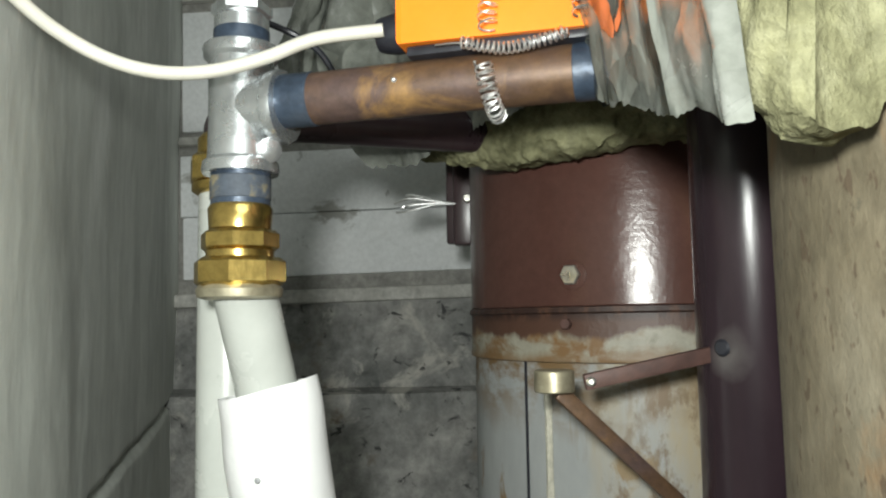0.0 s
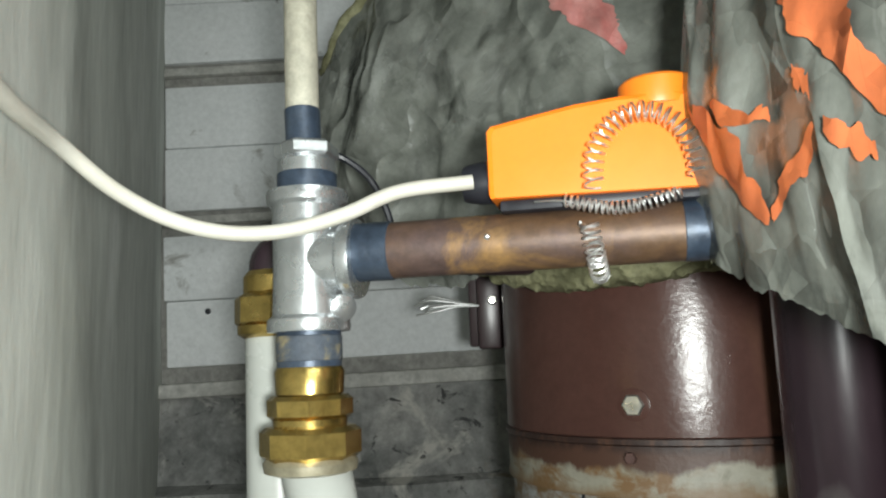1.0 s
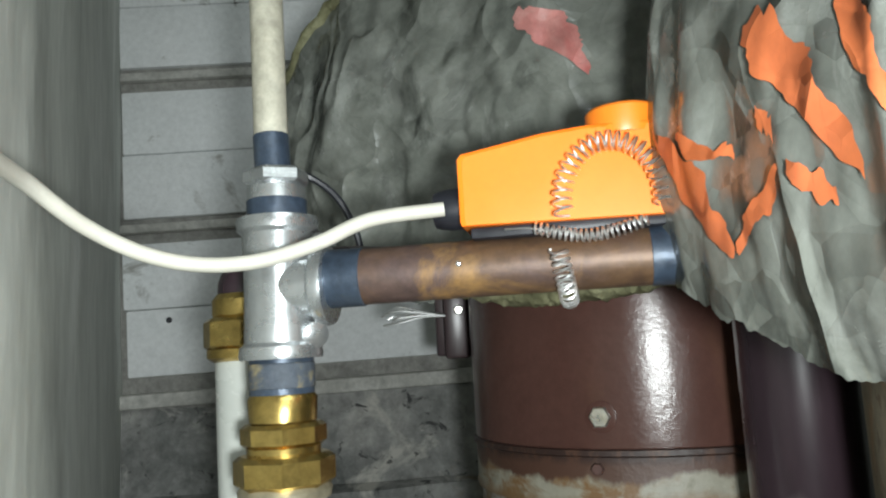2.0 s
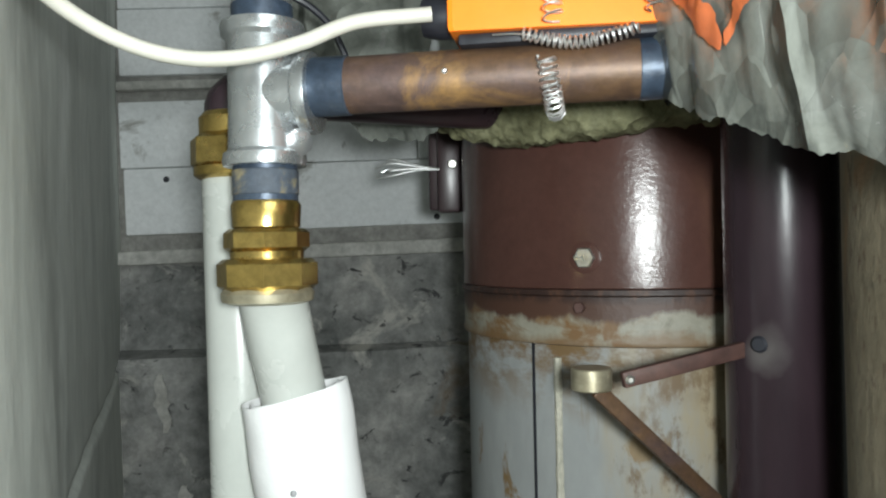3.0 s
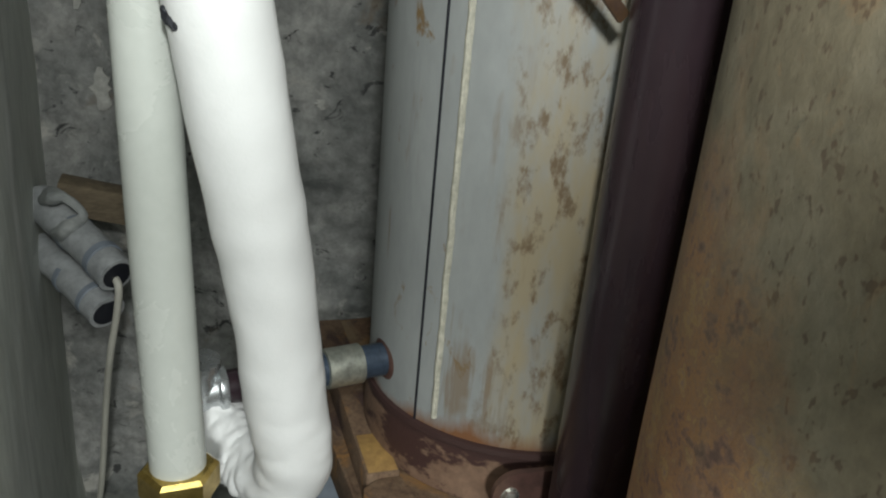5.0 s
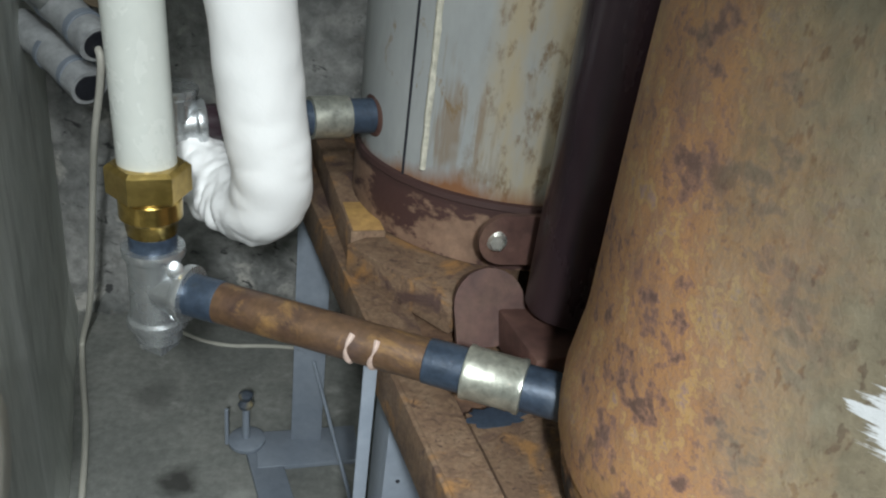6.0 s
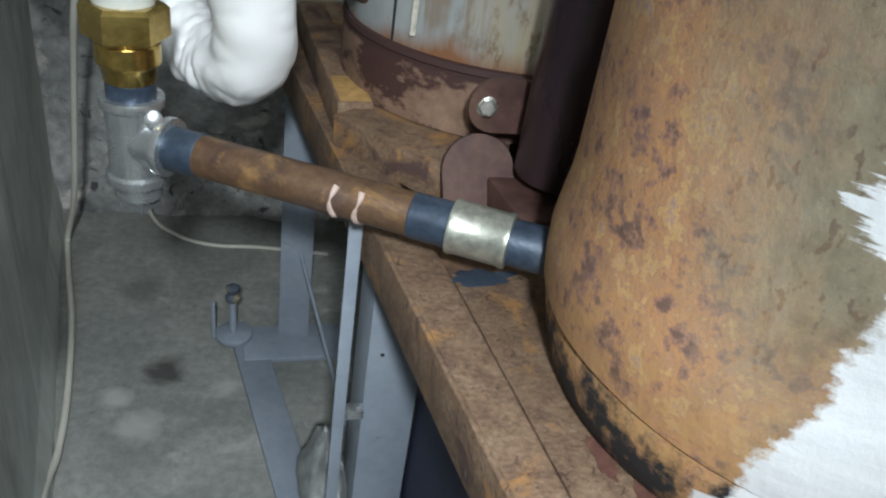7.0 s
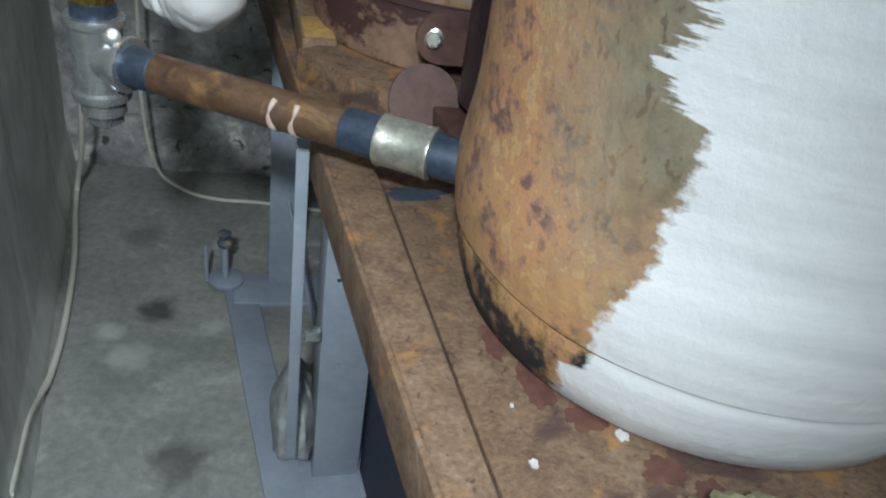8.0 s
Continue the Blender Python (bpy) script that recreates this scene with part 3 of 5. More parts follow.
wb = tagged(part("wall_back", sheet(rough_face, 160, 150, 0.0), M_CONCRETE), "rough grey concrete footing under white block wall", "wall", kind="structure")
part("core", box((-0.8, 0.012, 0), (1.6, 0.25, 2.8), BACK, 0), M_MORTAR, wb, "grey mortar", smooth=False)
part("ledge", box((-0.8, -0.045, 1.482), (1.6, 0.02, 1.512), BACK @ pose(0, 0, 0, 0, -1.2, 0), 0.006), M_PALE, wb, "pale chipped mortar ledge")


def block(x0, x1, z0, z1):
    ob = part("block", box((x0, 0.0, z0), (x1, 0.1, z1), BACK @ pose(0, 0, 0, 0, -1.2, 0), 0.004), M_BLOCK, wb, smooth=True)
    return ob


for x, zz in ((-0.012, 1.566), (-0.581, 1.655)):
    part("drill_hole", lathe([(0.001, 0), (0.0055, 0.001), (0.0065, 0.003), (0.004, 0.004)], along(BACK @ Vector((x + 0.30, 0.0, zz)), BACK @ Vector((x + 0.30, -1, zz))), 14), M_BLACK, wb)
zz = 1.545
row = 0
while zz < 2.75:
    for half in (0.0, 0.1415):
        x = -0.345 - 0.21 * (row % 2)
        while x < 1.5:
            w = 0.80 + 0.05 * random.random()
            block(max(x, -0.345 + 0.012 * random.random()), min(x + w, 1.55), zz + half, zz + half + 0.140)
            x += w + 0.0025
        row += 1
    part("strip", box((-0.345, -0.006, zz + 0.305), (1.55, 0.06, zz + 0.324), BACK @ pose(0, 0, 0, 0, -1.2, 0), 0.004), M_PALE, wb)
    zz += 0.336

# ---- stand ----
st = thing("steel_stand", ROOM @ Vector((0.3, 0.5, 0)), "rusty angle-iron stand on blue-grey painted legs", "stand")
EDGE = 0.262


STAND = pose(0.168, 0.355, -0.018, 0, 0, 2.35) @ Matrix.Translation((-0.168, -0.355, 0)) @ ROOM


def rbox(x0, y0, z0, x1, y1, z1, bevel=0.002, m=None):
    return box((x0, y0, z0), (x1, y1, z1), m or STAND, bevel)


M_ANGLE = mat("ochre_rusted_steel", [(0.108, 0.064, 0.042), (0.162, 0.100, 0.060), (0.205, 0.136, 0.086)], 34, 0.75, bump=0.55, bscale=190, fine=0.35,
              stain=[((0.30, 0.155, 0.055), 14, 0.56, 0.10, (1, 1, 1)), ((0.075, 0.042, 0.034), 11, 0.57, 0.08, (1, 1, 1)), ((0.22, 0.15, 0.10), 20, 0.60, 0.08, (1, 1, 1)), ((0.055, 0.03, 0.022), 85, 0.60, 0.08, (1, 1, 1))])


def seam_x(y):
    """The inner edge of the front angle, along the plate that lies beside it."""
    return 0.173 - (y - 0.531) * math.tan(radians(16.2)) - 0.004


flange = bmesh.new()
for y in (-0.62, 1.26):
    outer = 0.168 - (y - 0.355) * math.tan(radians(18.01)) + 0.003
    inner = seam_x(y)
    for x in (outer, inner):
        for zz in (0.608, 0.6145):
            flange.verts.new((x, y, zz))
bmesh.ops.convex_hull(flange, input=flange.verts[:])
bmesh.ops.dissolve_limit(flange, angle_limit=radians(1), verts=flange.verts[:], edges=flange.edges[:])
bmesh.ops.bevel(flange, geom=flange.edges[:], offset=0.0015, segments=2, affect="EDGES", profile=0.5)
box((EDGE - 0.004, -0.9, 0.575), (EDGE + 0.003, 1.32, 0.6352), STAND, 0.0025, flange)
part("front_angle", flange, M_ANGLE, st)
PLATE = pose(0.173, 0.531, 0, 0, 0, 16.2)
top_plate = part("top_plate", box((0.0, -1.40, 0.600), (0.80, 0.0, 0.6105), PLATE, 0.0015), M_ANGLE, st, "rusty steel top plate")
part("under_plate", rbox(EDGE + 0.048, -0.9, 0.606, 1.05, 1.32, 0.614), M_RUST, st)
M_SPILL = mat("dark_red_paint_spill", [(0.075, 0.026, 0.02), (0.13, 0.06, 0.04)], 40, 0.75, bump=0.2)


def spill(name, cx, cy, rx, ry, zz, m, seed, label):
    """A thin irregular splash lying on the plate."""
    bm = bmesh.new()
    lo, hi = [], []
    for k in range(40):
        a = 2 * math.pi * k / 40
        r = 1 + 0.5 * noise.noise(Vector((math.cos(a) * 1.6, math.sin(a) * 1.6, seed))) + 0.3 * noise.noise(Vector((math.cos(a) * 5, math.sin(a) * 5, seed)))
        p = ROOM @ Vector((cx + rx * r * math.cos(a), cy + ry * r * math.sin(a), 0))
        base = zz - 0.018
        lo.append(bm.verts.new((p.x, p.y, base - 0.0005)))
        hi.append(bm.verts.new((p.x, p.y, base + 0.0008)))
    bm.faces.new(lo)
    bm.faces.new(hi)
    for k in range(40):
        bm.faces.new((lo[k], lo[(k + 1) % 40], hi[(k + 1) % 40], hi[k]))
    return part(name, bm, m, top_plate, label)


spill("paint_patch", 0.341, 0.452, 0.032, 0.013, 0.6285, M_BLUE, 2.0, "blue paint patch")
for cx, cy, rx, ry, seed in ((0.352, 0.215, 0.008, 0.020, 5.0), (0.372, 0.165, 0.014, 0.022, 8.0), (0.400, 0.128, 0.018, 0.014, 11.0), (0.437, 0.075, 0.016, 0.013, 14.0), (0.462, 0.052, 0.012, 0.010, 17.0)):
    spill("paint_spill", cx, cy, rx, ry, 0.6285, M_SPILL, seed, "dark red paint splash")
for cx, cy, rx, ry, seed in ((0.346, 0.146, 0.0014, 0.0018, 1.0), (0.344, 0.092, 0.0032, 0.0036, 3.0), (0.418, 0.108, 0.0045, 0.006, 4.0)):
    spill("paint_drop", cx, cy, rx, ry, 0.6290, M_PALE, seed, "white paint drop")
# channel frame under the far tank
RAIL = pose(0.036, 0.801, 0, 0, 0, 14.1)
part("frame_rail", box((0.0, 0.0, 0.612), (0.046, 0.44, 0.664), RAIL, 0.003), M_ANGLE, st, "rust-stained frame rail")
part("yellow_tape", box((0.003, 0.0015, 0.6643), (0.043, 0.085, 0.6652), RAIL, 0.0004), M_WOOD, st, "faded yellow tape on the rail end")
part("corner_gusset", box((0.0, -0.002, 0.612), (0.175, 0.13, 0.655), pose(0.034, 0.786, 0, 0, 0, -43), 0.002), M_ANGLE, st)
part("frame_plate", box((0.02, 0.02, 0.612), (0.44, 0.44, 0.660), RAIL, 0.002), M_RUST, st)


def leg(m, wide, deep, top=0.557):
    """An upright of angle iron, its outer corner at the pose m."""
    bm = box((0, 0, 0.004), (wide, 0.005, top), m, 0.001)
    box((0, 0.004, 0.004), (0.005, deep, top), m, 0.001, bm)
    return part("leg", bm, M_STAND, st)


leg(pose(-0.070, 1.130, 0, 0, 0, 4), 0.060, 0.05)
near_leg = leg(pose(0.104, 0.640, 0, 0, 0, 14), 0.072, 0.07)
leg(pose(0.75, 1.25, 0, 0, 0, 18), 0.05, 0.05)
leg(pose(1.02, -0.25, 0, 0, 0, 18), 0.05, 0.05)
part("rivet", lathe([(0.001, 0), (0.003, 0.0005), (0.002, 0.002)], along((0.122, 0.6445, 0.40), (0.122, 0.60, 0.40)), 10), M_BLACK, near_leg)
part("upright_strip", box((0.0, 0.0, 0.10), (0.015, 0.004, 0.636), pose(0.068, 0.594, 0, 0, 0, 8), 0.001), M_STAND, st, "narrow flat steel strip")
part("strip_clip", box((0.0, -0.004, 0.318), (0.022, 0.012, 0.334), pose(0.084, 0.612, 0, 0, 0, 8), 0.002), M_GALV, st)
part("base_bar", box((0.0, -0.62, 0.0), (0.062, 0.03, 0.010), pose(-0.150, 1.085, 0, 0, 0, 21), 0.002), M_STAND, st)
part("base_bar", box((0.0, 0.0, 0.0), (0.20, 0.10, 0.012), pose(-0.122, 1.046, 0, 0, 0, 12), 0.002), M_STAND, st)
part("base_bar", box((0.0, 0.0, 0.0), (0.15, 0.10, 0.009), pose(0.074, 0.585, 0, 0, 0, 14), 0.002), M_STAND, st)
part("brace_rod", tube([(-0.030, 1.115, 0.22), (0.135, 0.70, 0.03)], 0.0035), M_STAND, st)
# backing panel added to give the dark navy interior under the stand
tagged(part("navy_panel", box((0.0, -1.3, 0.0), (0.010, 0.0, 0.555), pose(0.176, 0.668, 0, 0, 0, 18), 0.001), M_NAVY, smooth=False), "added navy backing for the dark interior under the stand", "panel")

cf = thing("adjusting_foot", (-0.165, 1.12, 0.01), "grey adjusting bolt with washer plate on the base bar", "bolt")
part("washer_plate", lathe([(0.034, 0.010), (0.036, 0.013), (0.036, 0.020), (0.033, 0.022)], pose(-0.155, 1.115, 0), 24), M_STAND, cf)
part("stem", pipe((-0.157, 1.117, 0.02), (-0.157, 1.117, 0.10), 0.007), M_STAND, cf)
part("knob", lathe([(0.006, 0), (0.013, 0.004), (0.015, 0.012), (0.008, 0.020), (0.012, 0.026), (0.014, 0.034), (0.006, 0.040)], pose(-0.157, 1.117, 0.095), 16), M_TAPE, cf)
part("pin", pipe((-0.192, 1.105, 0.012), (-0.192, 1.105, 0.10), 0.004, 10), M_STAND, cf)

# ---- far tank ----
ft = thing("far_tank", (FX, FY, 0.63), "upright boiler tank, brown paint above and rust-stained cream below", "tank")


def drum(r, z0, z1, seg=96, bm=None):
    return lathe([(r - 0.004, z0), (r, z0 + 0.004), (r, z1 - 0.004), (r - 0.004, z1)], pose(FX, FY, 0), seg, bm)


lower_body = part("lower_body", drum(FR, 0.70, 1.425), M_CREAM, ft, "dull cream painted shell streaked with rust")
upper_body = part("upper_body", drum(FR + 0.004, 1.452, 2.1), M_BROWN, ft, "glossy red-brown painted shell")
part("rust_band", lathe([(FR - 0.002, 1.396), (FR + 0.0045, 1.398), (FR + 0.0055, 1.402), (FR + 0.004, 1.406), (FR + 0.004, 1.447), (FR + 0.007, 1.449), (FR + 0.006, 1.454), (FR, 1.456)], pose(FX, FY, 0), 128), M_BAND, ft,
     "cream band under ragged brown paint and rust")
part("foot_ring", lathe([(FR - 0.01, 0.655), (FR + 0.004, 0.657), (FR + 0.004, 0.733), (FR + 0.006, 0.735), (FR + 0.005, 0.742), (FR, 0.744)], pose(FX, FY, 0), 96), M_FOOT, ft,
     "rusty foot ring with brown paint smears")


def on_far(deg, zz, out=0.0):
    a = radians(deg)
    return Vector((FX + (FR + out) * math.cos(a), FY + (FR + out) * math.sin(a), zz))


bead = [on_far(-126.5, 1.384 - 0.012 * i, 0.001) + Vector((0.0012 * noise.noise(Vector((0, 0, i * 0.4))), 0, 0)) for i in range(53)]
part("sealant_bead", tube(bead, 0.0042, 8, wrinkle=lambda u, a, p: 0.0012 * noise.noise(p * 60)), M_WELD, lower_body, "pale sealant bead")
part("shell_seam", box((-0.0012, -0.002, 0.70), (0.0012, 0.0012, 1.42), Matrix.Translation(on_far(-134.5, 0)) @ pose(0, 0, 0, 0, 0, -134.5 + 90), 0), M_BLACK, lower_body)
nb = Vector((0.139, 0.768, 1.487)) - Vector((FX, FY, 1.487))
nb.normalize()
bc = Vector((FX, FY, 1.487)) + nb * (FR + 0.003)
part("bolt", hexnut(bc, bc + nb * 0.008, 0.011), M_BOLT, upper_body)
part("bolt", lathe([(0.016, 0), (0.016, 0.002), (0.012, 0.003)], along(bc, bc + nb), 20), M_BROWN, upper_body)
part("bolt", hexnut(on_far(-119, 1.437, 0.008), on_far(-119, 1.437, 0.014), 0.006), M_RUSTDARK, ft)

# dark hinge plate with a twisted wire end, on the side of the brown shell
hp = thing("hinge_plate", (0.012, 1.10, 1.60), "dark brown steel hinge plate on the brown tank", "hinge")
part("plate", box((-0.018, 1.085, 1.552), (0.045, 1.10, 1.78), None, 0.004), M_PURPLE, hp)
hlug = part("lug", box((-0.006, 1.068, 1.548), (0.030, 1.086, 1.70), None, 0.005), M_PURPLE, hp)
part("bolt", lathe([(0.004, 0), (0.007, 0.002), (0.005, 0.006)], along((0.015, 1.068, 1.615), (0.015, 1.0, 1.615)), 14), M_BOLT, hlug)
for k in range(7):
    a = k * 0.9
    o = Vector((0, math.cos(a), math.sin(a)))
    pts = [Vector((0.0, 1.07, 1.608)), Vector((-0.035, 1.075, 1.612)) + o * 0.004, Vector((-0.07, 1.08, 1.613)) + o * 0.012, Vector((-0.085 - 0.008 * math.sin(3 * a), 1.085, 1.608)) + o * 0.009]
    part("wire_strand", tube(spline(pts, 5), 0.0016, 6), M_CHROME, hlug)

# ---- near tank ----
nt = thing("near_tank", (NX, NY, 0.63), "upright rusty steel tank partly brushed with white primer", "tank")


def near_skin(u, v):
    a, h = 2 * math.pi * u, 0.682 + 1.32 * v
    k = max(0.0, min(1.0, (h - 0.715) / 0.075))
    r = NR - 0.007 * k * k * (3 - 2 * k) + 0.002 * noise.noise(Vector((3 * math.cos(a), 3 * math.sin(a), h * 4)))
    if v < 0.04:
        r -= 0.004 * (1 - v / 0.04) ** 2
    return Vector((NX + r * math.cos(a), NY + r * math.sin(a), h))


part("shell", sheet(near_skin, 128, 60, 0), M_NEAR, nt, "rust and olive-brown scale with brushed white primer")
part("rim", lathe([(NR - 0.05, 0.611), (NR - 0.026, 0.612), (NR - 0.021, 0.616), (NR - 0.014, 0.636), (NR - 0.009, 0.660), (NR - 0.008, 0.678), (NR - 0.012, 0.688)], pose(NX, NY, 0), 128), M_NEAR, nt, "blackened rusty foot rim")
part("lid", lathe([(NR - 0.007, 1.99), (NR - 0.03, 2.04), (0.1, 2.09), (0.01, 2.10)], pose(NX, NY, 0), 64), M_NEAR, nt)

# ---- dark riser between the tanks ----
PX, PY, PR = 0.287, 0.650, 0.048
dp = thing("dark_riser_pipe", (PX, PY, 0.63), "thick dark purple-brown painted riser pipe", "pipe")
part("tube", lathe([(PR - 0.002, 0.672), (PR, 0.675), (PR, 1.9), (PR - 0.002, 1.902)], pose(PX, PY, 0), 64), M_PURPLE, dp)
part("base_block", rbox(0.395, 0.475, 0.629, 0.50, 0.60, 0.673, 0.004), M_RUSTDARK, dp)


def ear(c, w, h, th, m):
    """A flat lug with a rounded end."""
    bm = bmesh.new()
    prof = [(-w / 2, 0), (w / 2, 0)] + [(w / 2 * math.cos(radians(a)), h + w / 2 * math.sin(radians(a))) for a in range(0, 181, 15)]
    lo = [bm.verts.new(m @ Vector((x, -th / 2, y))) for x, y in prof]
    hi = [bm.verts.new(m @ Vector((x, th / 2, y))) for x, y in prof]
    bm.faces.new(lo)
    bm.faces.new(hi)
    for i in range(len(prof)):
        j = (i + 1) % len(prof)
        bm.faces.new((lo[i], lo[j], hi[j], hi[i]))
    return bm


blug = part("lug", ear(0, 0.062, 0.055, 0.008, pose(0.268, 0.713, 0.722, 0, -90, 10) @ pose(0, 0, 0, 0, 0, 0)), M_RUSTDARK, dp, "rounded brown lug with a bolt")
part("lug", ear(0, 0.082, 0.050, 0.008, pose(0.210, 0.648, 0.613, -22, -6, 12)), M_RUSTDARK, dp)
part("bolt", hexnut((0.204, 0.698, 0.722), (0.204, 0.686, 0.724), 0.0095), M_BOLT, blug)
part("washer", lathe([(0.012, 0), (0.012, 0.002), (0.009, 0.003)], along((0.204, 0.6985, 0.722), (0.204, 0.680, 0.724)), 20), M_BOLT, blug)
# black disc laid on the riser for the dark inside of a small hole
part("weld_scar", lathe([(0.004, 0), (0.007, 0.001), (0.005, 0.003)], along((0.251, 0.614, 1.418), (0.2, 0.56, 1.416)), 12), M_BLACK, dp)

# bracket arm with brass bush
ba = thing("bracket_arm", (0.19, 0.625, 1.40), "rusty flat-bar bracket with a brass bush, welded to the riser", "bracket")
arm = along((0.142, 0.618, 1.391), (0.246, 0.632, 1.412))
flat_bar = part("flat_bar", box((-0.0065, -0.004, 0), (0.0065, 0.004, 0.108), arm @ pose(0, 0, 0, 0, 0, 90), 0.0015), M_RUSTDARK, ba)
stt = along((0.122, 0.622, 1.383), (0.240, 0.668, 1.268))
part("strut", box((-0.0065, -0.003, 0), (0.0065, 0.003, 0.168), stt @ pose(0, 0, 0, 0, 0, 90), 0.0015), M_PIPE, ba)
part("bush", lathe([(0.009, 0), (0.0155, 0), (0.0165, 0.001), (0.0165, 0.017), (0.0155, 0.018), (0.009, 0.018)], pose(0.118, 0.622, 1.383), 32), M_BUSH, ba, "dull brass bush")
part("rivet", lathe([(0.003, 0), (0.004, 0.001), (0.002, 0.003)], along((0.147, 0.613, 1.392), (0.147, 0.5, 1.392)), 12), M_BOLT, flat_bar)

# ---- pipework: upper tee ----


def tee(parent, c, axis, branch, r, half, reach):
    """A malleable-iron tee with beaded collars."""
    c, axis, branch = Vector(c), Vector(axis).normalized(), Vector(branch).normalized()
    bm = lathe([(r * 0.8, -half), (r * 1.13, -half), (r * 1.16, -half + 0.003), (r * 1.13, -half + 0.009), (r, -half + 0.012), (r * 0.97, -0.01), (r * 0.97, 0.01), (r, half - 0.012), (r * 1.13, half - 0.009),
                (r * 1.16, half - 0.003), (r * 1.13, half), (r * 0.8, half)], along(c, c + axis), 40)
    lathe([(r * 0.9, 0.0), (r * 0.95, reach - 0.012), (r * 1.1, reach - 0.009), (r * 1.13, reach - 0.003), (r * 1.1, reach), (r * 0.8, reach)], along(c, c + branch), 40, bm)
    return part("tee", bm, M_GALV, parent, "galvanised pipe tee")


UA = Vector((-0.129, 0.567, 0))
up = thing("supply_pipe", (-0.129, 0.567, 1.45), "steel pipe run with galvanised tee and brass coupling", "pipe")
HZ = 1.6185
hd = Vector((1, -0.17, 0)).normalized()
utee = tee(up, UA + Vector((0, 0, HZ - 0.004)), (0, 0, 1), hd, 0.0265, 0.052, 0.040)
part("tee_lug", lathe([(0.007, 0), (0.010, 0.002), (0.010, 0.008), (0.006, 0.010)], along((-0.105, 0.560, 1.580), (-0.085, 0.53, 1.572)), 20), M_GALV, utee)
h0 = UA + Vector((0, 0, HZ))
part("pipe_end", pipe(h0 + hd * 0.036, h0 + hd * 0.066, 0.0215), M_BLUE, up, "blue-grey threaded pipe end")
part("branch_pipe", pipe(h0 + hd * 0.05, h0 + hd * 0.285, 0.0205, 40), M_PIPE, up, "heat-browned steel branch pipe")
part("pipe_end", pipe(h0 + hd * 0.268, h0 + hd * 0.40, 0.0210), M_BLUE, up)
# tiny bright bead put on the pipe for a glint
part("weld_drop", lathe([(0.0012, 0), (0.0022, 0.0006), (0.001, 0.0016)], along(h0 + hd * 0.135 + Vector((0, -0.0203, 0.002)), h0 + hd * 0.135 + Vector((0, -0.1, 0.002))), 10), M_CHROME, up)


def vp(z0, z1, r, name, m, bevel=0.001, label=""):
    return part(name, pipe(UA + Vector((0, 0, z0)), UA + Vector((0, 0, z1)), r, 40, None, bevel), m, up, label)


vp(1.663, 1.681, 0.0225, "threaded_neck", M_BLUE)
part("reducer", lathe([(0.018, 1.676), (0.022, 1.678), (0.022, 1.690), (0.017, 1.694)], pose(UA.x, UA.y, 0), 32), M_GALV, up)
part("hex_collar", hexnut(UA + Vector((0, 0, 1.692)), UA + Vector((0, 0, 1.704)), 0.0245, 6, 20), M_GALV, up)
RT = Vector((-0.138, 0.567, 2.8))
part("pipe_end", pipe(UA + Vector((-0.002, 0, 1.70)), UA + Vector((-0.003, 0, 1.732)), 0.0135), M_BLUE, up)
part("riser", pipe(UA + Vector((-0.003, 0, 1.73)), RT, 0.0128), M_OLDRISER, up, "old pale painted riser pipe")
vp(1.535, 1.568, 0.0235, "threaded_neck", M_BLUE)
vp(1.541, 1.560, 0.0241, "tape_wrap", M_TAPE)
part("brass_body", lathe([(0.020, 1.516), (0.0245, 1.518), (0.0255, 1.534), (0.023, 1.538)], pose(UA.x, UA.y, 0), 36), M_BRASS, up)
part("brass_nut", hexnut(UA + Vector((0, 0, 1.500)), UA + Vector((0, 0, 1.517)), 0.0310, 8, 10), M_BRASS, up)
part("brass_neck", lathe([(0.026, 1.490), (0.027, 1.5005)], pose(UA.x, UA.y, 0), 32), M_BRASS, up)
part("brass_nut", hexnut(UA + Vector((0, 0, 1.472)), UA + Vector((0, 0, 1.495)), 0.0365, 8, 8), M_BRASS, up)
part("brass_collar", lathe([(0.027, 1.462), (0.033, 1.464), (0.034, 1.470), (0.031, 1.474)], pose(UA.x, UA.y, 0), 36), M_BUSH, up)
SLV = [(-0.118, 0.603, 1.389), (-0.104, 0.610, 1.28), (-0.094, 0.622, 1.20), (-0.066, 0.650, 1.0), (-0.053, 0.670, 0.86), (-0.046, 0.682, 0.785), (-0.058, 0.705, 0.738), (-0.098, 0.745, 0.722),
       (-0.145, 0.782, 0.742), (-0.168, 0.795, 0.765)]
part("plastic_pipe", tube(spline([(-0.1285, 0.573, 1.475), (-0.124, 0.590, 1.43), (-0.118, 0.604, 1.38), (-0.107, 0.610, 1.28)], 8), 0.0255, 36), M_PE, up, "milky white plastic pipe")


def slv_wrinkle(u, a, p):
    w = 0.0025 * noise.noise(p * 9) + 0.0012 * noise.noise(p * 28)
    k = max(0.0, min(1.0, (u - 0.62) * 6))
    w += k * 0.0045 * (abs(noise.noise(Vector((p.x * 60, p.y * 60, p.z * 22)))) * 2 - 0.6)
    k2 = max(0.0, min(1.0, (u - 0.25) * 4))
    w += k2 * 0.0045 * (abs(noise.noise(Vector((p.x * 12, p.y * 12, p.z * 24)))) - 0.25)
    return w


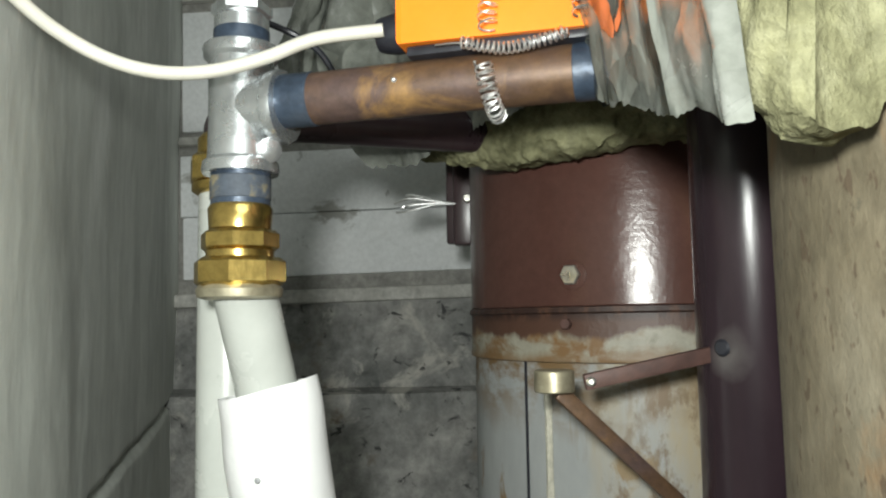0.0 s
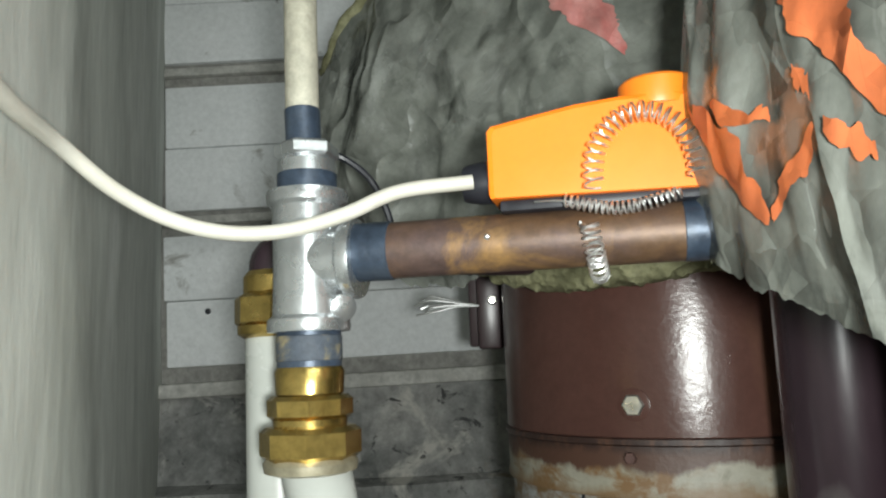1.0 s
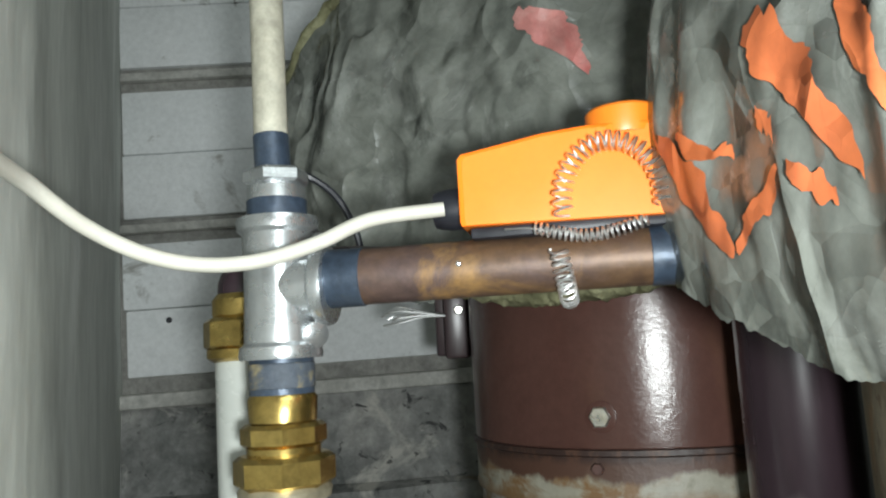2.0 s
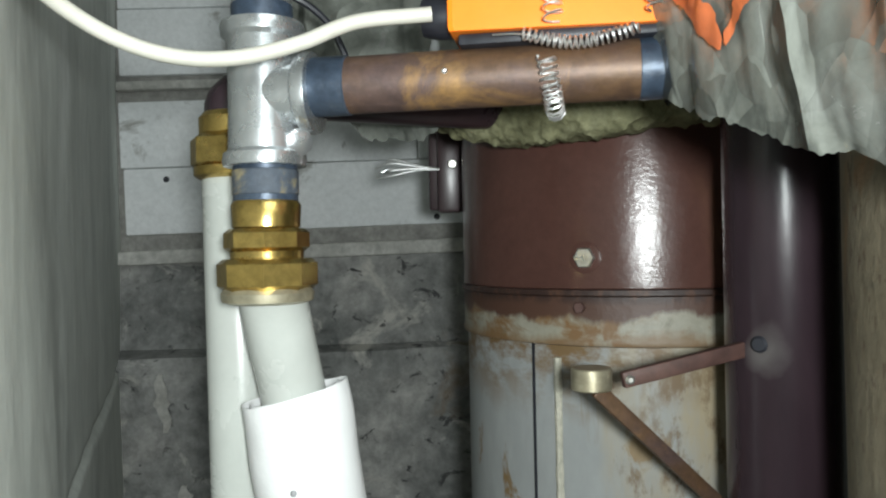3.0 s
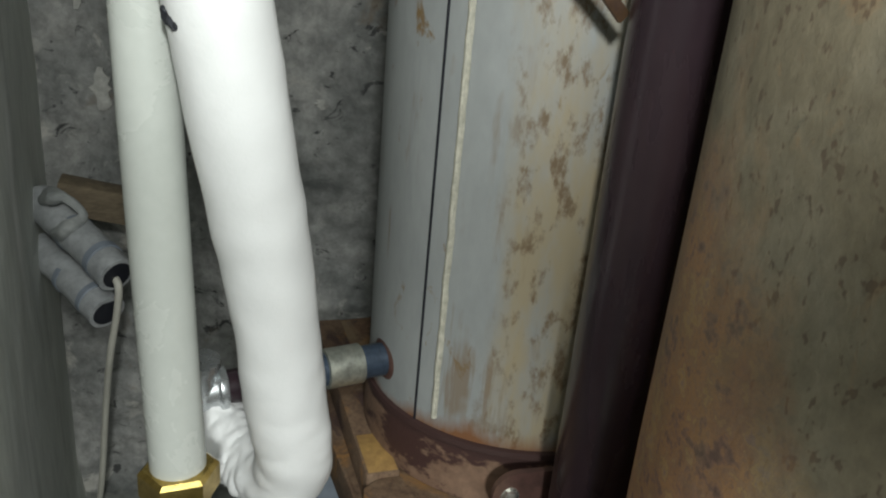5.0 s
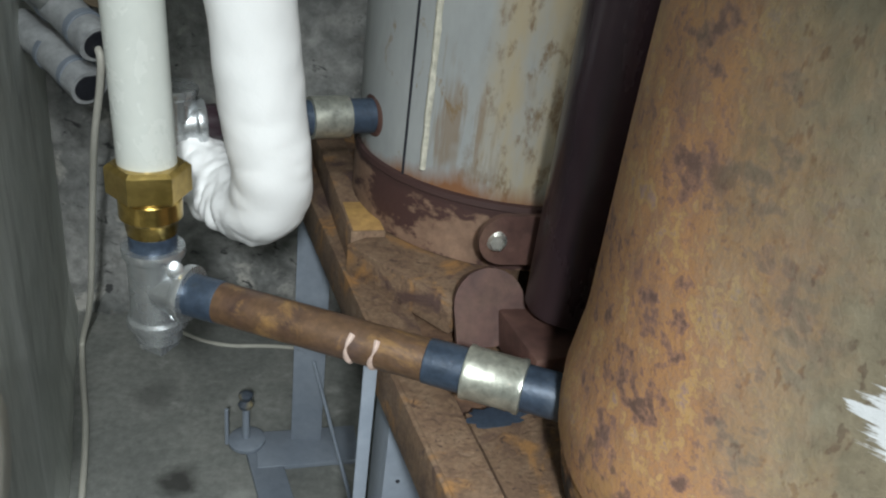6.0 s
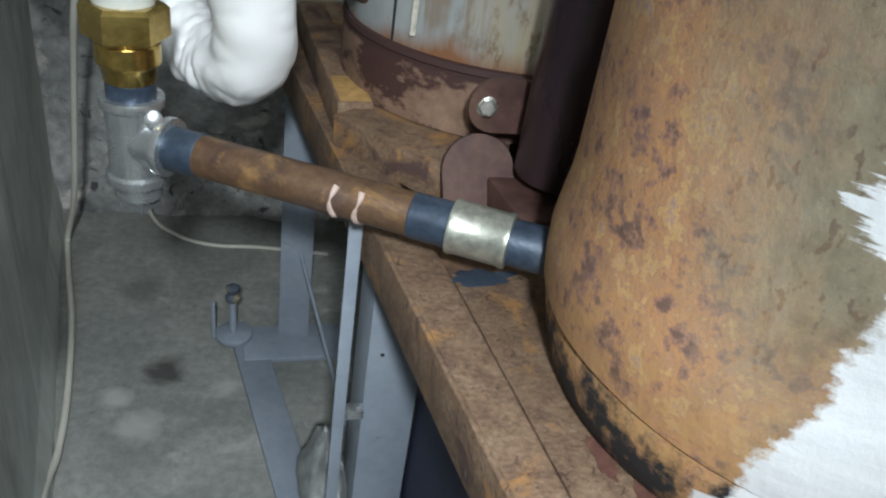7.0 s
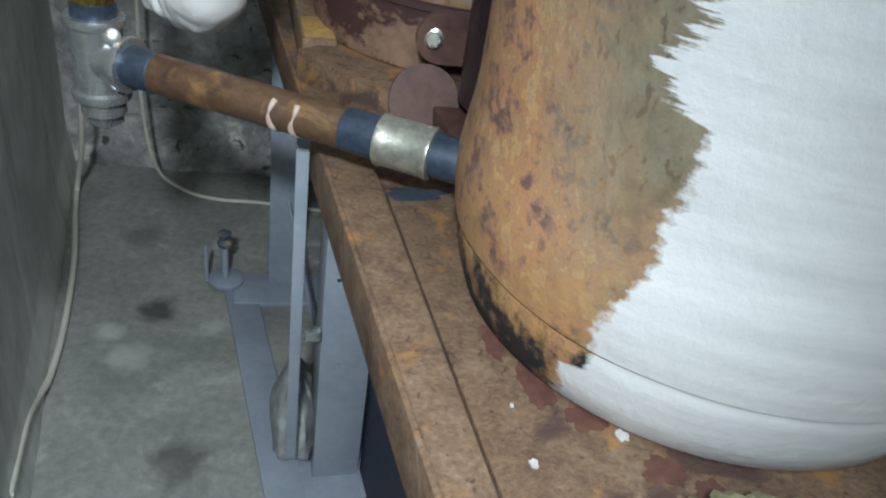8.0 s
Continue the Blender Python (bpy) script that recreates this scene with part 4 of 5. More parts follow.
sl = thing("pipe_sleeve", (-0.05, 0.70, 0.70), "white foam insulation sleeve bent over the plastic pipe", "insulation")
path = spline(SLV, 22)
bm = tube(path, lambda u: 0.0415 + 0.0015 * min(1, u * 8) - 0.003 * max(0, min(1, (u - 0.7) * 5)), 56, wrinkle=slv_wrinkle, cap=False)
tube(path[:40], 0.036, 56, bm, cap=False)
for v in bm.verts:
    k = max(0.0, min(1.0, (v.co.z - 1.31) / 0.08))
    dx, dy = (v.co.x + 0.118) / 0.042, (v.co.y - 0.604) / 0.042
    v.co.z += k * (0.0045 * dx - 0.002 * dy + 0.006 * max(0.0, abs(dx) - 0.7))
    v.co.x -= k * 0.004 * dx * (1 - abs(dx))
    v.co.y -= k * 0.010 * dy
sleeve = part("sleeve", bm, M_SLEEVE, sl)
for a, b in (((-0.1395, 0.592, 1.272), (-0.1335, 0.588, 1.262)), ((-0.1385, 0.592, 1.256), (-0.128, 0.583, 1.240))):
    part("smudge", tube(spline([a, Vector(a).lerp(Vector(b), 0.5) + Vector((0.001, 0, 0.002)), b], 5), lambda u: 0.0012 + 0.0028 * abs(math.sin(6 * u + 0.5)), 8), M_BLACK, sleeve, "dark grimy smudge")
for k, (dz, s) in enumerate(((1.322, 0.0026), (1.265, 0.007), (1.251, 0.009), (1.244, 0.005), (1.282, 0.0018))):
    px = (-0.113, -0.136, -0.133, -0.127, -0.092)[k]
    py = (0.5640, 0.590, 0.587, 0.582, 0.568)[k]
    part("scuff", lathe([(s * 0.5, -0.004), (s, -0.001), (s * 0.4, 0.001)], along((px, py, dz), (px - 0.1 * (k in (1, 2, 3)), py - 0.2, dz)), 9), M_BLACK if k in (1, 2, 3) else M_GREYWRAP, sleeve)

# ---- rear plastic pipe with brass couplings at both ends, lower tee ----
lo = thing("return_pipe", (-0.152, 0.62, 0.60), "plastic return pipe with brass couplings and lower galvanised tee", "pipe")
LA = Vector((-0.152, 0.620, 0))
RA = Vector((-0.179, 0.668, 0))
part("plastic_pipe", tube(spline([RA + Vector((0, 0, 1.59)), Vector((-0.174, 0.656, 1.40)), Vector((-0.168, 0.645, 1.15)), Vector((-0.160, 0.632, 0.95)), LA + Vector((0, 0, 0.79))], 8), 0.0275, 40), M_PE, lo,
     "milky white plastic pipe")
part("brass_nut", hexnut(RA + Vector((0, 0, 1.572)), RA + Vector((0, 0, 1.600)), 0.037, 8, 5), M_BRASS, lo)
part("brass_collar", lathe([(0.028, 1.562), (0.034, 1.566), (0.034, 1.573)], pose(RA.x, RA.y, 0), 32), M_BRASS, lo)
part("brass_body", lathe([(0.026, 1.598), (0.029, 1.602), (0.029, 1.615), (0.025, 1.62)], pose(RA.x, RA.y, 0), 32), M_BRASS, lo)
part("dark_elbow", tube(spline([RA + Vector((0, 0, 1.615)), RA + Vector((0, 0, 1.628)), RA + Vector((0.02, 0.008, 1.640)), RA + Vector((0.07, 0.03, 1.640)), Vector((0.10, 0.80, 1.640)), Vector((0.17, 0.86, 1.640))], 8), 0.0225, 28), M_PURPLE, lo)
part("thin_wire", tube(spline([(-0.155, 0.70, 1.742), (-0.135, 0.715, 1.736), (-0.116, 0.72, 1.725), (-0.100, 0.722, 1.708), (-0.087, 0.725, 1.680), (-0.082, 0.727, 1.655)], 6), 0.0035, 8), M_BLACK, lo, "thin dark wire")
part("brass_nut", hexnut(LA + Vector((0, 0, 0.778)), LA + Vector((0, 0, 0.812)), 0.0395, 6, 18), M_BRASS, lo)
part("brass_body", lathe([(0.020, 0.735), (0.024, 0.738), (0.026, 0.752), (0.030, 0.757), (0.030, 0.775), (0.026, 0.78)], pose(LA.x, LA.y, 0), 32), M_BRASS, lo)
part("threaded_neck", pipe(LA + Vector((0, 0, 0.712)), LA + Vector((0, 0, 0.738)), 0.0235), M_BLUE, lo)
ld = (Vector((NX, NY, 0)) - Vector((LA.x, LA.y, 0))).normalized()
lc = LA + Vector((0, 0, 0.676))
ltee = tee(lo, lc, (0, 0, 1), ld, 0.0270, 0.046, 0.042)
part("tee_lug", lathe([(0.007, 0), (0.009, 0.002), (0.009, 0.007), (0.005, 0.009)], along((-0.128, 0.604, 0.706), (-0.12, 0.58, 0.715)), 16), M_GALV, ltee)
part("plug", hexnut(LA + Vector((0, 0, 0.597)), LA + Vector((0, 0, 0.632)), 0.020, 4, 20), M_GALV, ltee)
part("plug_collar", pipe(LA + Vector((0, 0, 0.612)), LA + Vector((0, 0, 0.636)), 0.024), M_GALV, lo)
part("pipe_end", pipe(lc + ld * 0.036, lc + ld * 0.075, 0.0222), M_BLUE, lo)
lbranch = part("branch_pipe", pipe(lc + ld * 0.06, lc + ld * 0.30, 0.0212, 40), M_PIPE, lo, "browned steel branch pipe")
part("pipe_end", pipe(lc + ld * 0.295, lc + ld * 0.345, 0.0222), M_BLUE, lo)
part("coupling", lathe([(0.0225, 0), (0.0262, 0.001), (0.0268, 0.004), (0.0255, 0.008), (0.0255, 0.050), (0.0268, 0.054), (0.0262, 0.057), (0.0225, 0.058)], along(lc + ld * 0.333, lc + ld * 0.5), 40), M_ZINC, lo, "zinc pipe coupling")
part("pipe_end", pipe(lc + ld * 0.388, lc + ld * 0.44, 0.0222), M_BLUE, lo)
for s in (0.222, 0.247):
    pts = []
    for k in range(9):
        a = radians(-110 + 20 * k)
        side = Vector((ld.y, -ld.x, 0))
        pts.append(lc + ld * (s + 0.002 * math.sin(k * 1.1 + s * 50)) + (side * math.cos(a) + Vector((0, 0, 1)) * math.sin(a)) * 0.0213)
    part("tape_smear", tube(spline(pts, 3), lambda u: 0.0009 + 0.0022 * abs(math.sin(7 * u + 1)), 8), M_DAB, lbranch, "pale dab of sealant")

# ---- stub pipe of the far tank ----
fs = thing("tank_stub_pipe", (-0.05, 0.835, 0.79), "dark stub pipe with zinc coupling into the cream tank", "pipe")
fd = (Vector((FX, FY, 0)) - Vector((-0.165, 0.785, 0))).normalized()
f0 = Vector((-0.165, 0.785, 0.792))
part("stub", pipe(f0, f0 + fd * 0.26, 0.0212), M_PURPLE, fs)
part("pipe_end", pipe(f0 + fd * 0.13, f0 + fd * 0.25, 0.0222), M_BLUE, fs)
part("coupling", lathe([(0.0225, 0), (0.0265, 0.001), (0.0265, 0.049), (0.0225, 0.05)], along(f0 + fd * 0.152, f0 + fd * 0.4), 36), M_ZINC, fs, "zinc pipe coupling")
tee(fs, f0 - fd * 0.01, (0, 0, 1), fd, 0.0265, 0.045, 0.035)

# ---- thermostat on the branch pipe ----
th = thing("pipe_thermostat", (0.07, 0.535, 1.64), "orange clamp-on pipe thermostat with coil spring strap", "thermostat")
TM = Matrix.Translation(h0 + hd * 0.142 + Vector((0, 0, 0.0))) @ pose(0, 0, 0, 0, 0, -9.65)
prof = [(0.001, 0.027), (0.140, 0.0245), (0.142, 0.028), (0.142, 0.086), (0.139, 0.089), (0.090, 0.0895), (0.060, 0.087), (0.003, 0.0775), (0.0, 0.074), (0.0, 0.030)]
bm = bmesh.new()
rows = []
for d, s in ((-0.022, 0.96), (-0.025, 1.0), (0.022, 1.0), (0.025, 0.97)):
    rows.append([bm.verts.new(TM @ Vector((0.071 + (x - 0.071) * s, d, 0.058 + (zz - 0.058) * s))) for x, zz in prof])
for a, b in zip(rows, rows[1:]):
    for i in range(len(prof)):
        j = (i + 1) % len(prof)
        bm.faces.new((a[i], a[j], b[j], b[i]))
bm.faces.new(rows[0])
bm.faces.new(rows[-1])
housing = part("housing", bm, M_ORANGE, th)
part("dial", lathe([(0.0250, 0.084), (0.0262, 0.088), (0.0262, 0.102), (0.0245, 0.104)], TM @ pose(0.1165, 0.0, 0), 40), M_ORANGE, housing)
part("base", box((0.006, -0.020, 0.0185), (0.138, 0.020, 0.0265), TM, 0.002), M_BLACK, th, "black contact base")
part("cable_gland", lathe([(0.008, -0.022), (0.0125, -0.021), (0.014, -0.017), (0.0155, -0.008), (0.0155, 0.003)], TM @ pose(0, -0.002, 0.0435) @ pose(0, 0, 0, 0, 90, 0), 20), M_BLACK, housing, "black cable gland")


def coil(path, r, turns, wire, n=9):
    pts = [Vector(p) for p in path]
    out = []
    total = turns * n
    nrm = (pts[1] - pts[0]).orthogonal().normalized()
    for i in range(total + 1):
        f = i / total * (len(pts) - 1)
        k = min(int(f), len(pts) - 2)
        p = pts[k].lerp(pts[k + 1], f - k)
        t = (pts[k + 1] - pts[k]).normalized()
        nrm = (nrm - t * nrm.dot(t)).normalized()
        a = 2 * math.pi * i / n
        out.append(p + (nrm * math.cos(a) + t.cross(nrm) * math.sin(a)) * r)
    return tube(out, wire, 5)


strap = [TM @ Vector((0.066 + 0.004 * math.cos(radians(a)), -0.0262 * math.sin(radians(a)), -0.0262 * math.cos(radians(a)))) for a in range(0, 110, 8)]
part("spring_strap", coil(strap, 0.0062, 10, 0.0010), M_CHROME, th, "bright steel coil spring")
arch = [TM @ Vector((0.103 - 0.033 * math.cos(radians(a)), -0.0325, 0.036 + 0.040 * math.sin(radians(a)))) for a in range(-12, 193, 8)]
part("spring_loop", coil(arch, 0.0065, 22, 0.0008), M_CHROME, th, "bright steel coil spring")
lowarc = [TM @ Vector((0.050 + 0.075 * k / 12, -0.0275 - 0.001 * math.sin(k), 0.022 - 0.008 * math.sin(math.pi * k / 12))) for k in range(13)]
part("spring_loop", coil(lowarc, 0.0040, 20, 0.0009), M_CHROME, th)
part("wire_end", tube(spline([TM @ Vector((0.03, -0.026, 0.0225)), TM @ Vector((0.045, -0.027, 0.022)), TM @ Vector((0.06, -0.0285, 0.019))], 5), 0.0007, 5), M_CHROME, th)

# ---- cables ----
cb = spline([(-0.004, 0.527, 1.660), (-0.055, 0.524, 1.655), (-0.092, 0.515, 1.639), (-0.131, 0.506, 1.628), (-0.168, 0.497, 1.627), (-0.200, 0.482, 1.635), (-0.226, 0.458, 1.651), (-0.240, 0.420, 1.670),
             (-0.224, 0.345, 1.670), (-0.200, 0.265, 1.672), (-0.170, 0.18, 1.69), (-0.128, 0.06, 1.75)], 8)
tagged(part("thermostat_cable", tube(cb, 0.0052, 12), M_CABLE), "cream plastic cable sagging from the thermostat", "cable")

# ---- insulation and plastic film over the tops of the tanks ----
iw = thing("tank_wrap", (0.2, 0.9, 1.62), "grey plastic film and mineral wool wrapped round the tank tops", "insulation")


def wool_band(cx, cy, inner, outer, low, high, a0, a1):
    """A ragged mat of wool round a tank; low(a): its lower edge at a degrees."""
    def fn(u, v):
        deg = a0 + (a1 - a0) * u
        a = radians(deg)
        t = 2 * math.pi * v
        c, q = math.cos(t), math.sin(t)
        c, q = math.copysign(abs(c) ** 0.45, c), math.copysign(abs(q) ** 0.45, q)
        r, h = (inner + outer) / 2 + (outer - inner) / 2 * c, (low(deg) + high) / 2 + (high - low(deg)) / 2 * q
        p = Vector((cx + r * math.cos(a), cy + r * math.sin(a), h))
        d = 0.0045 * noise.fractal(p * 34, 0.75, 2.1, 6)
        end = max(0.0, 1 - 14 * min(u, 1 - u))
        shag = noise.noise_vector(p * 60) * 0.003 + noise.noise_vector(p * 130) * 0.0022
        tang = Vector((-math.sin(a), math.cos(a), 0)) * (0.010 * end * noise.noise(p * 30))
        return p + Vector((math.cos(a) * c * d, math.sin(a) * c * d, q * d)) + shag + tang
    return roll(fn, int(abs(a1 - a0) * 1.9), 72)


FAR_WOOL = [(-205, 1.68), (-160, 1.635), (-145, 1.612), (-130, 1.602), (-115, 1.600), (-98, 1.610), (-60, 1.62)]
part("wool_far", wool_band(FX, FY, FR + 0.006, FR + 0.070, lambda d: graph_of(FAR_WOOL, d) + 0.006 * noise.noise(Vector((d * 0.09, 3, 1))), 1.80, -200, -30), M_WOOL, iw, "ragged yellow-green mineral wool")
FAR_LOW = [(-200, 1.83), (-182, 1.775), (-166, 1.70), (-156, 1.618), (-146, 1.610), (-139, 1.632), (-126, 1.640), (-110, 1.655), (-60, 1.70)]
FAR_HIGH = [(-200, 1.88), (-182, 1.925), (-168, 1.985), (-150, 2.10), (-110, 2.16)]
FAR_OUT = [(-205, 0.50), (-182, 0.475), (-166, 0.39), (-150, 0.322), (-135, 0.302), (-100, 0.300), (-60, 0.30)]


def film_far(u, v):
    deg = -202 + 172 * u
    a = radians(deg)
    lo_h, hi_h = graph_of(FAR_LOW, deg), graph_of(FAR_HIGH, deg)
    h = lo_h + (hi_h - lo_h) * v
    r = graph_of(FAR_OUT, deg) - 0.06 * max(0, v - 0.45) ** 1.5 + 0.012 * math.sin(min(1, v * 2.2) * math.pi)
    p = Vector((FX + r * math.cos(a), FY + r * math.sin(a), h))
    f = fold(Vector((p.x, p.y, p.z * 0.7)), 0.017)
    rag = 0.013 * noise.noise(Vector((deg * 0.11, 1, 2))) + 0.007 * noise.noise(Vector((deg * 0.5, 4, 2))) + 0.004 * noise.noise(Vector((deg * 1.4, 9, 2)))
    return p + Vector((math.cos(a), math.sin(a), 0)) * f + Vector((0, 0, rag * (max(0, 1 - 3 * v) + max(0, 3 * v - 2))))


part("film_far", sheet(film_far, 300, 150, 0.0), M_FILM, iw, "crumpled grey plastic film")
edge_run = [film_far(i / 40 * 0.30, 1.0) for i in range(41)]
part("wool_edge", tube(edge_run, 0.0075, 14, wrinkle=lambda u, a, p: 0.004 * noise.noise(p * 70) + 0.002 * noise.noise(p * 160)), M_WOOL, iw, "pale wool edge along the film")

NEAR_WOOL = [(-210, 1.63), (-180, 1.59), (-166, 1.555), (-160, 1.520), (-146, 1.508)]
part("wool_near", wool_band(NX, NY, NR - 0.004, NR + 0.064, lambda d: graph_of(NEAR_WOOL, d) + 0.004 * noise.noise(Vector((d * 0.16, 8, 1))), 1.96, -246, -155.6), M_WOOL, iw, "ragged yellow-green mineral wool")
NEAR_LOW = [(-215, 1.63), (-199, 1.594), (-184, 1.572), (-176, 1.552), (-166, 1.538), (-156, 1.522)]
NEAR_OUT = [(-250, 0.30), (-215, 0.325), (-199, 0.336), (-186, 0.318), (-174, 0.305), (-160, 0.304), (-155, 0.306)]


def film_near(u, v):
    deg = -245 + (88.5 + 5 * v * (1 - v)) * u
    a = radians(deg)
    lo_h = graph_of(NEAR_LOW, deg)
    h = lo_h + (2.10 - lo_h) * v
    r = graph_of(NEAR_OUT, deg) + 0.010 * math.sin(min(1, v * 2.5) * math.pi) - 0.14 * max(0, v - 0.45) ** 1.4
    r += 0.006 * math.exp(-((deg + 158.5) / 1.6) ** 2)
    p = Vector((NX + r * math.cos(a), NY + r * math.sin(a), h))
    f = fold(Vector((p.x, p.y, p.z * 0.6)) + Vector((3, 1, 0)), 0.0125)
    rag = 0.006 * noise.noise(Vector((deg * 0.16, 1, 7))) + 0.003 * noise.noise(Vector((deg * 0.8, 1, 7)))
    return p + Vector((math.cos(a), math.sin(a), 0)) * f + Vector((0, 0, rag * max(0, 1 - 3 * v)))


part("film_near", sheet(film_near, 260, 220, 0.0), M_FILM, iw, "crumpled grey plastic film")


def near_uv(deg, h):
    """The place in the near film at a bearing and a height."""
    u = (deg + 245) / 89.0
    lo_h = graph_of(NEAR_LOW, deg)
    return u, (h - lo_h) / (2.10 - lo_h)


def far_uv(deg, h):
    lo_h, hi_h = graph_of(FAR_LOW, deg), graph_of(FAR_HIGH, deg)
    return (deg + 202) / 172, (h - lo_h) / (hi_h - lo_h)


def patch(fn, where, cx, cy, a, b, wide, m, label, seed, blunt=0.6):
    """A torn scrap of coloured film from bearing and height a to b, wide degrees across, lying on the grey film."""
    def f(q, t):
        deg, h = a[0] + (b[0] - a[0]) * q, a[1] + (b[1] - a[1]) * q
        w = wide * math.sin(math.pi * min(1, q * 0.93 + 0.035) ** blunt) * (0.85 + 0.55 * noise.noise(Vector((q * 5, seed, t * 0.4))) + 0.3 * noise.noise(Vector((q * 14, seed, t))))
        h += 0.012 * noise.noise(Vector((t * 3, seed, q * 3)))
        u, v = where(deg + (t - 0.5) * w, h)
        p = fn(min(1, max(0, u)), min(1, max(0, v)))
        return p + (p - Vector((cx, cy, p.z))).normalized() * 0.0022
    return part("torn_film", sheet(f, 60, 16, 0), m, iw, label)


for a, b, wide, seed, blunt in (((-192, 1.690), (-180, 1.605), 7.0, 1.3, 0.8), ((-187, 1.682), (-178, 1.655), 5.0, 2.7, 0.8), ((-172.5, 1.722), (-161.5, 1.628), 7.5, 2.1, 0.45), ((-163, 1.72), (-157.5, 1.645), 3.0, 9.1, 0.7),
                                ((-179.5, 1.608), (-171, 1.640), 3.6, 4.3, 1.0), ((-169.5, 1.640), (-164.5, 1.618), 2.0, 6.1, 0.8), ((-173.5, 1.672), (-171, 1.660), 1.6, 7.7, 0.8)):
    patch(film_near, near_uv, NX, NY, a, b, wide, M_OFILM, "torn orange plastic film", seed, blunt)
patch(film_far, far_uv, FX, FY, (-121, 1.885), (-110, 1.815), 9.0, M_RFILM, "faded red and white film", 3.3)

# ---- conduits from the wall, hanging cable, floor things ----
for p, q in (((-0.565, 1.30, 0.835), (-0.385, 1.145, 0.772)), ((-0.565, 1.29, 0.748), (-0.410, 1.155, 0.698))):
    c = thing("grey_conduit", p, "grey foam-covered conduit stub coming out of the wall corner", "conduit", "conduit stubs")
    P, Q = Vector(p), Vector(q)
    cover = part("cover", tube(spline([P, P.lerp(Q, 0.5) + Vector((0, 0, 0.006)), Q], 8), 0.031, 28, wrinkle=lambda u, a, w: 0.003 * noise.noise(w * 26)), M_GREYWRAP, c)
    part("bore", pipe(Q - (Q - P) * 0.1, Q + (Q - P) * 0.006, 0.024), M_BLACK, cover)
    for f in (0.45, 0.80):
        part("tape_band", pipe(P.lerp(Q, f) + Vector((0, 0, 0.004)), P.lerp(Q, f + 0.06) + Vector((0, 0, 0.004)), 0.0325), M_STAND, cover)
rag = spline([(-0.548, 1.285, 0.842), (-0.515, 1.235, 0.868), (-0.480, 1.215, 0.872), (-0.455, 1.205, 0.850), (-0.478, 1.190, 0.828), (-0.500, 1.205, 0.812)], 8)
tagged(part("plastic_scrap", tube(rag, lambda u: 0.011 + 0.006 * math.sin(9 * u), 14, wrinkle=lambda u, a, p: 0.007 * noise.noise(p * 45) - 0.004 * abs(math.sin(a))), M_RAG), "twisted scrap of dirty pale plastic lying on the conduit", "scrap")
tagged(part("wood_packing", box((-0.075, -0.03, -0.03), (0.075, 0.03, 0.03), pose(-0.490, 1.385, 0.812, 0, 14, 15), 0.004), M_OLDWOOD), "old wooden packing piece wedged above the conduits", "wood")
wc = spline([(-0.40, 1.16, 0.772), (-0.382, 1.138, 0.755), (-0.392, 1.15, 0.70), (-0.420, 1.18, 0.60), (-0.462, 1.25, 0.45), (-0.520, 1.33, 0.18), (-0.572, 1.39, 0.03), (-0.565, 1.36, 0.008), (-0.530, 1.27, 0.008), (-0.470, 1.12, 0.008), (-0.405, 0.92, 0.008),
             (-0.372, 0.79, 0.012), (-0.358, 0.72, 0.03), (-0.335, 0.64, 0.06), (-0.29, 0.50, 0.075)], 8)
tagged(part("floor_cable", tube(wc, 0.0062, 10), M_CABLE), "cream cable hanging from a conduit and lying on the floor", "cable")
fc = spline([(-0.395, 1.385, 0.70), (-0.40, 1.39, 0.45), (-0.41, 1.40, 0.26), (-0.40, 1.43, 0.08), (-0.345, 1.46, 0.006), (-0.26, 1.44, 0.005), (-0.16, 1.45, 0.005), (0.0, 1.45, 0.005)], 8)
tagged(part("pale_string", tube(fc, 0.0045, 8), M_CABLE), "thin pale cord hanging down and lying on the floor", "cord")
bx = thing("junction_box", (-0.27, 0.45, 0.60), "round cream plastic junction box on the grey wall", "junction box")
part("cover", lathe([(0.070, 0.0), (0.070, 0.022), (0.064, 0.034), (0.045, 0.041), (0.002, 0.043)], along((-0.278, 0.44, 0.60), (-0.278 + 0.944, 0.44 + 0.329, 0.60)), 40), M_CABLE, bx)

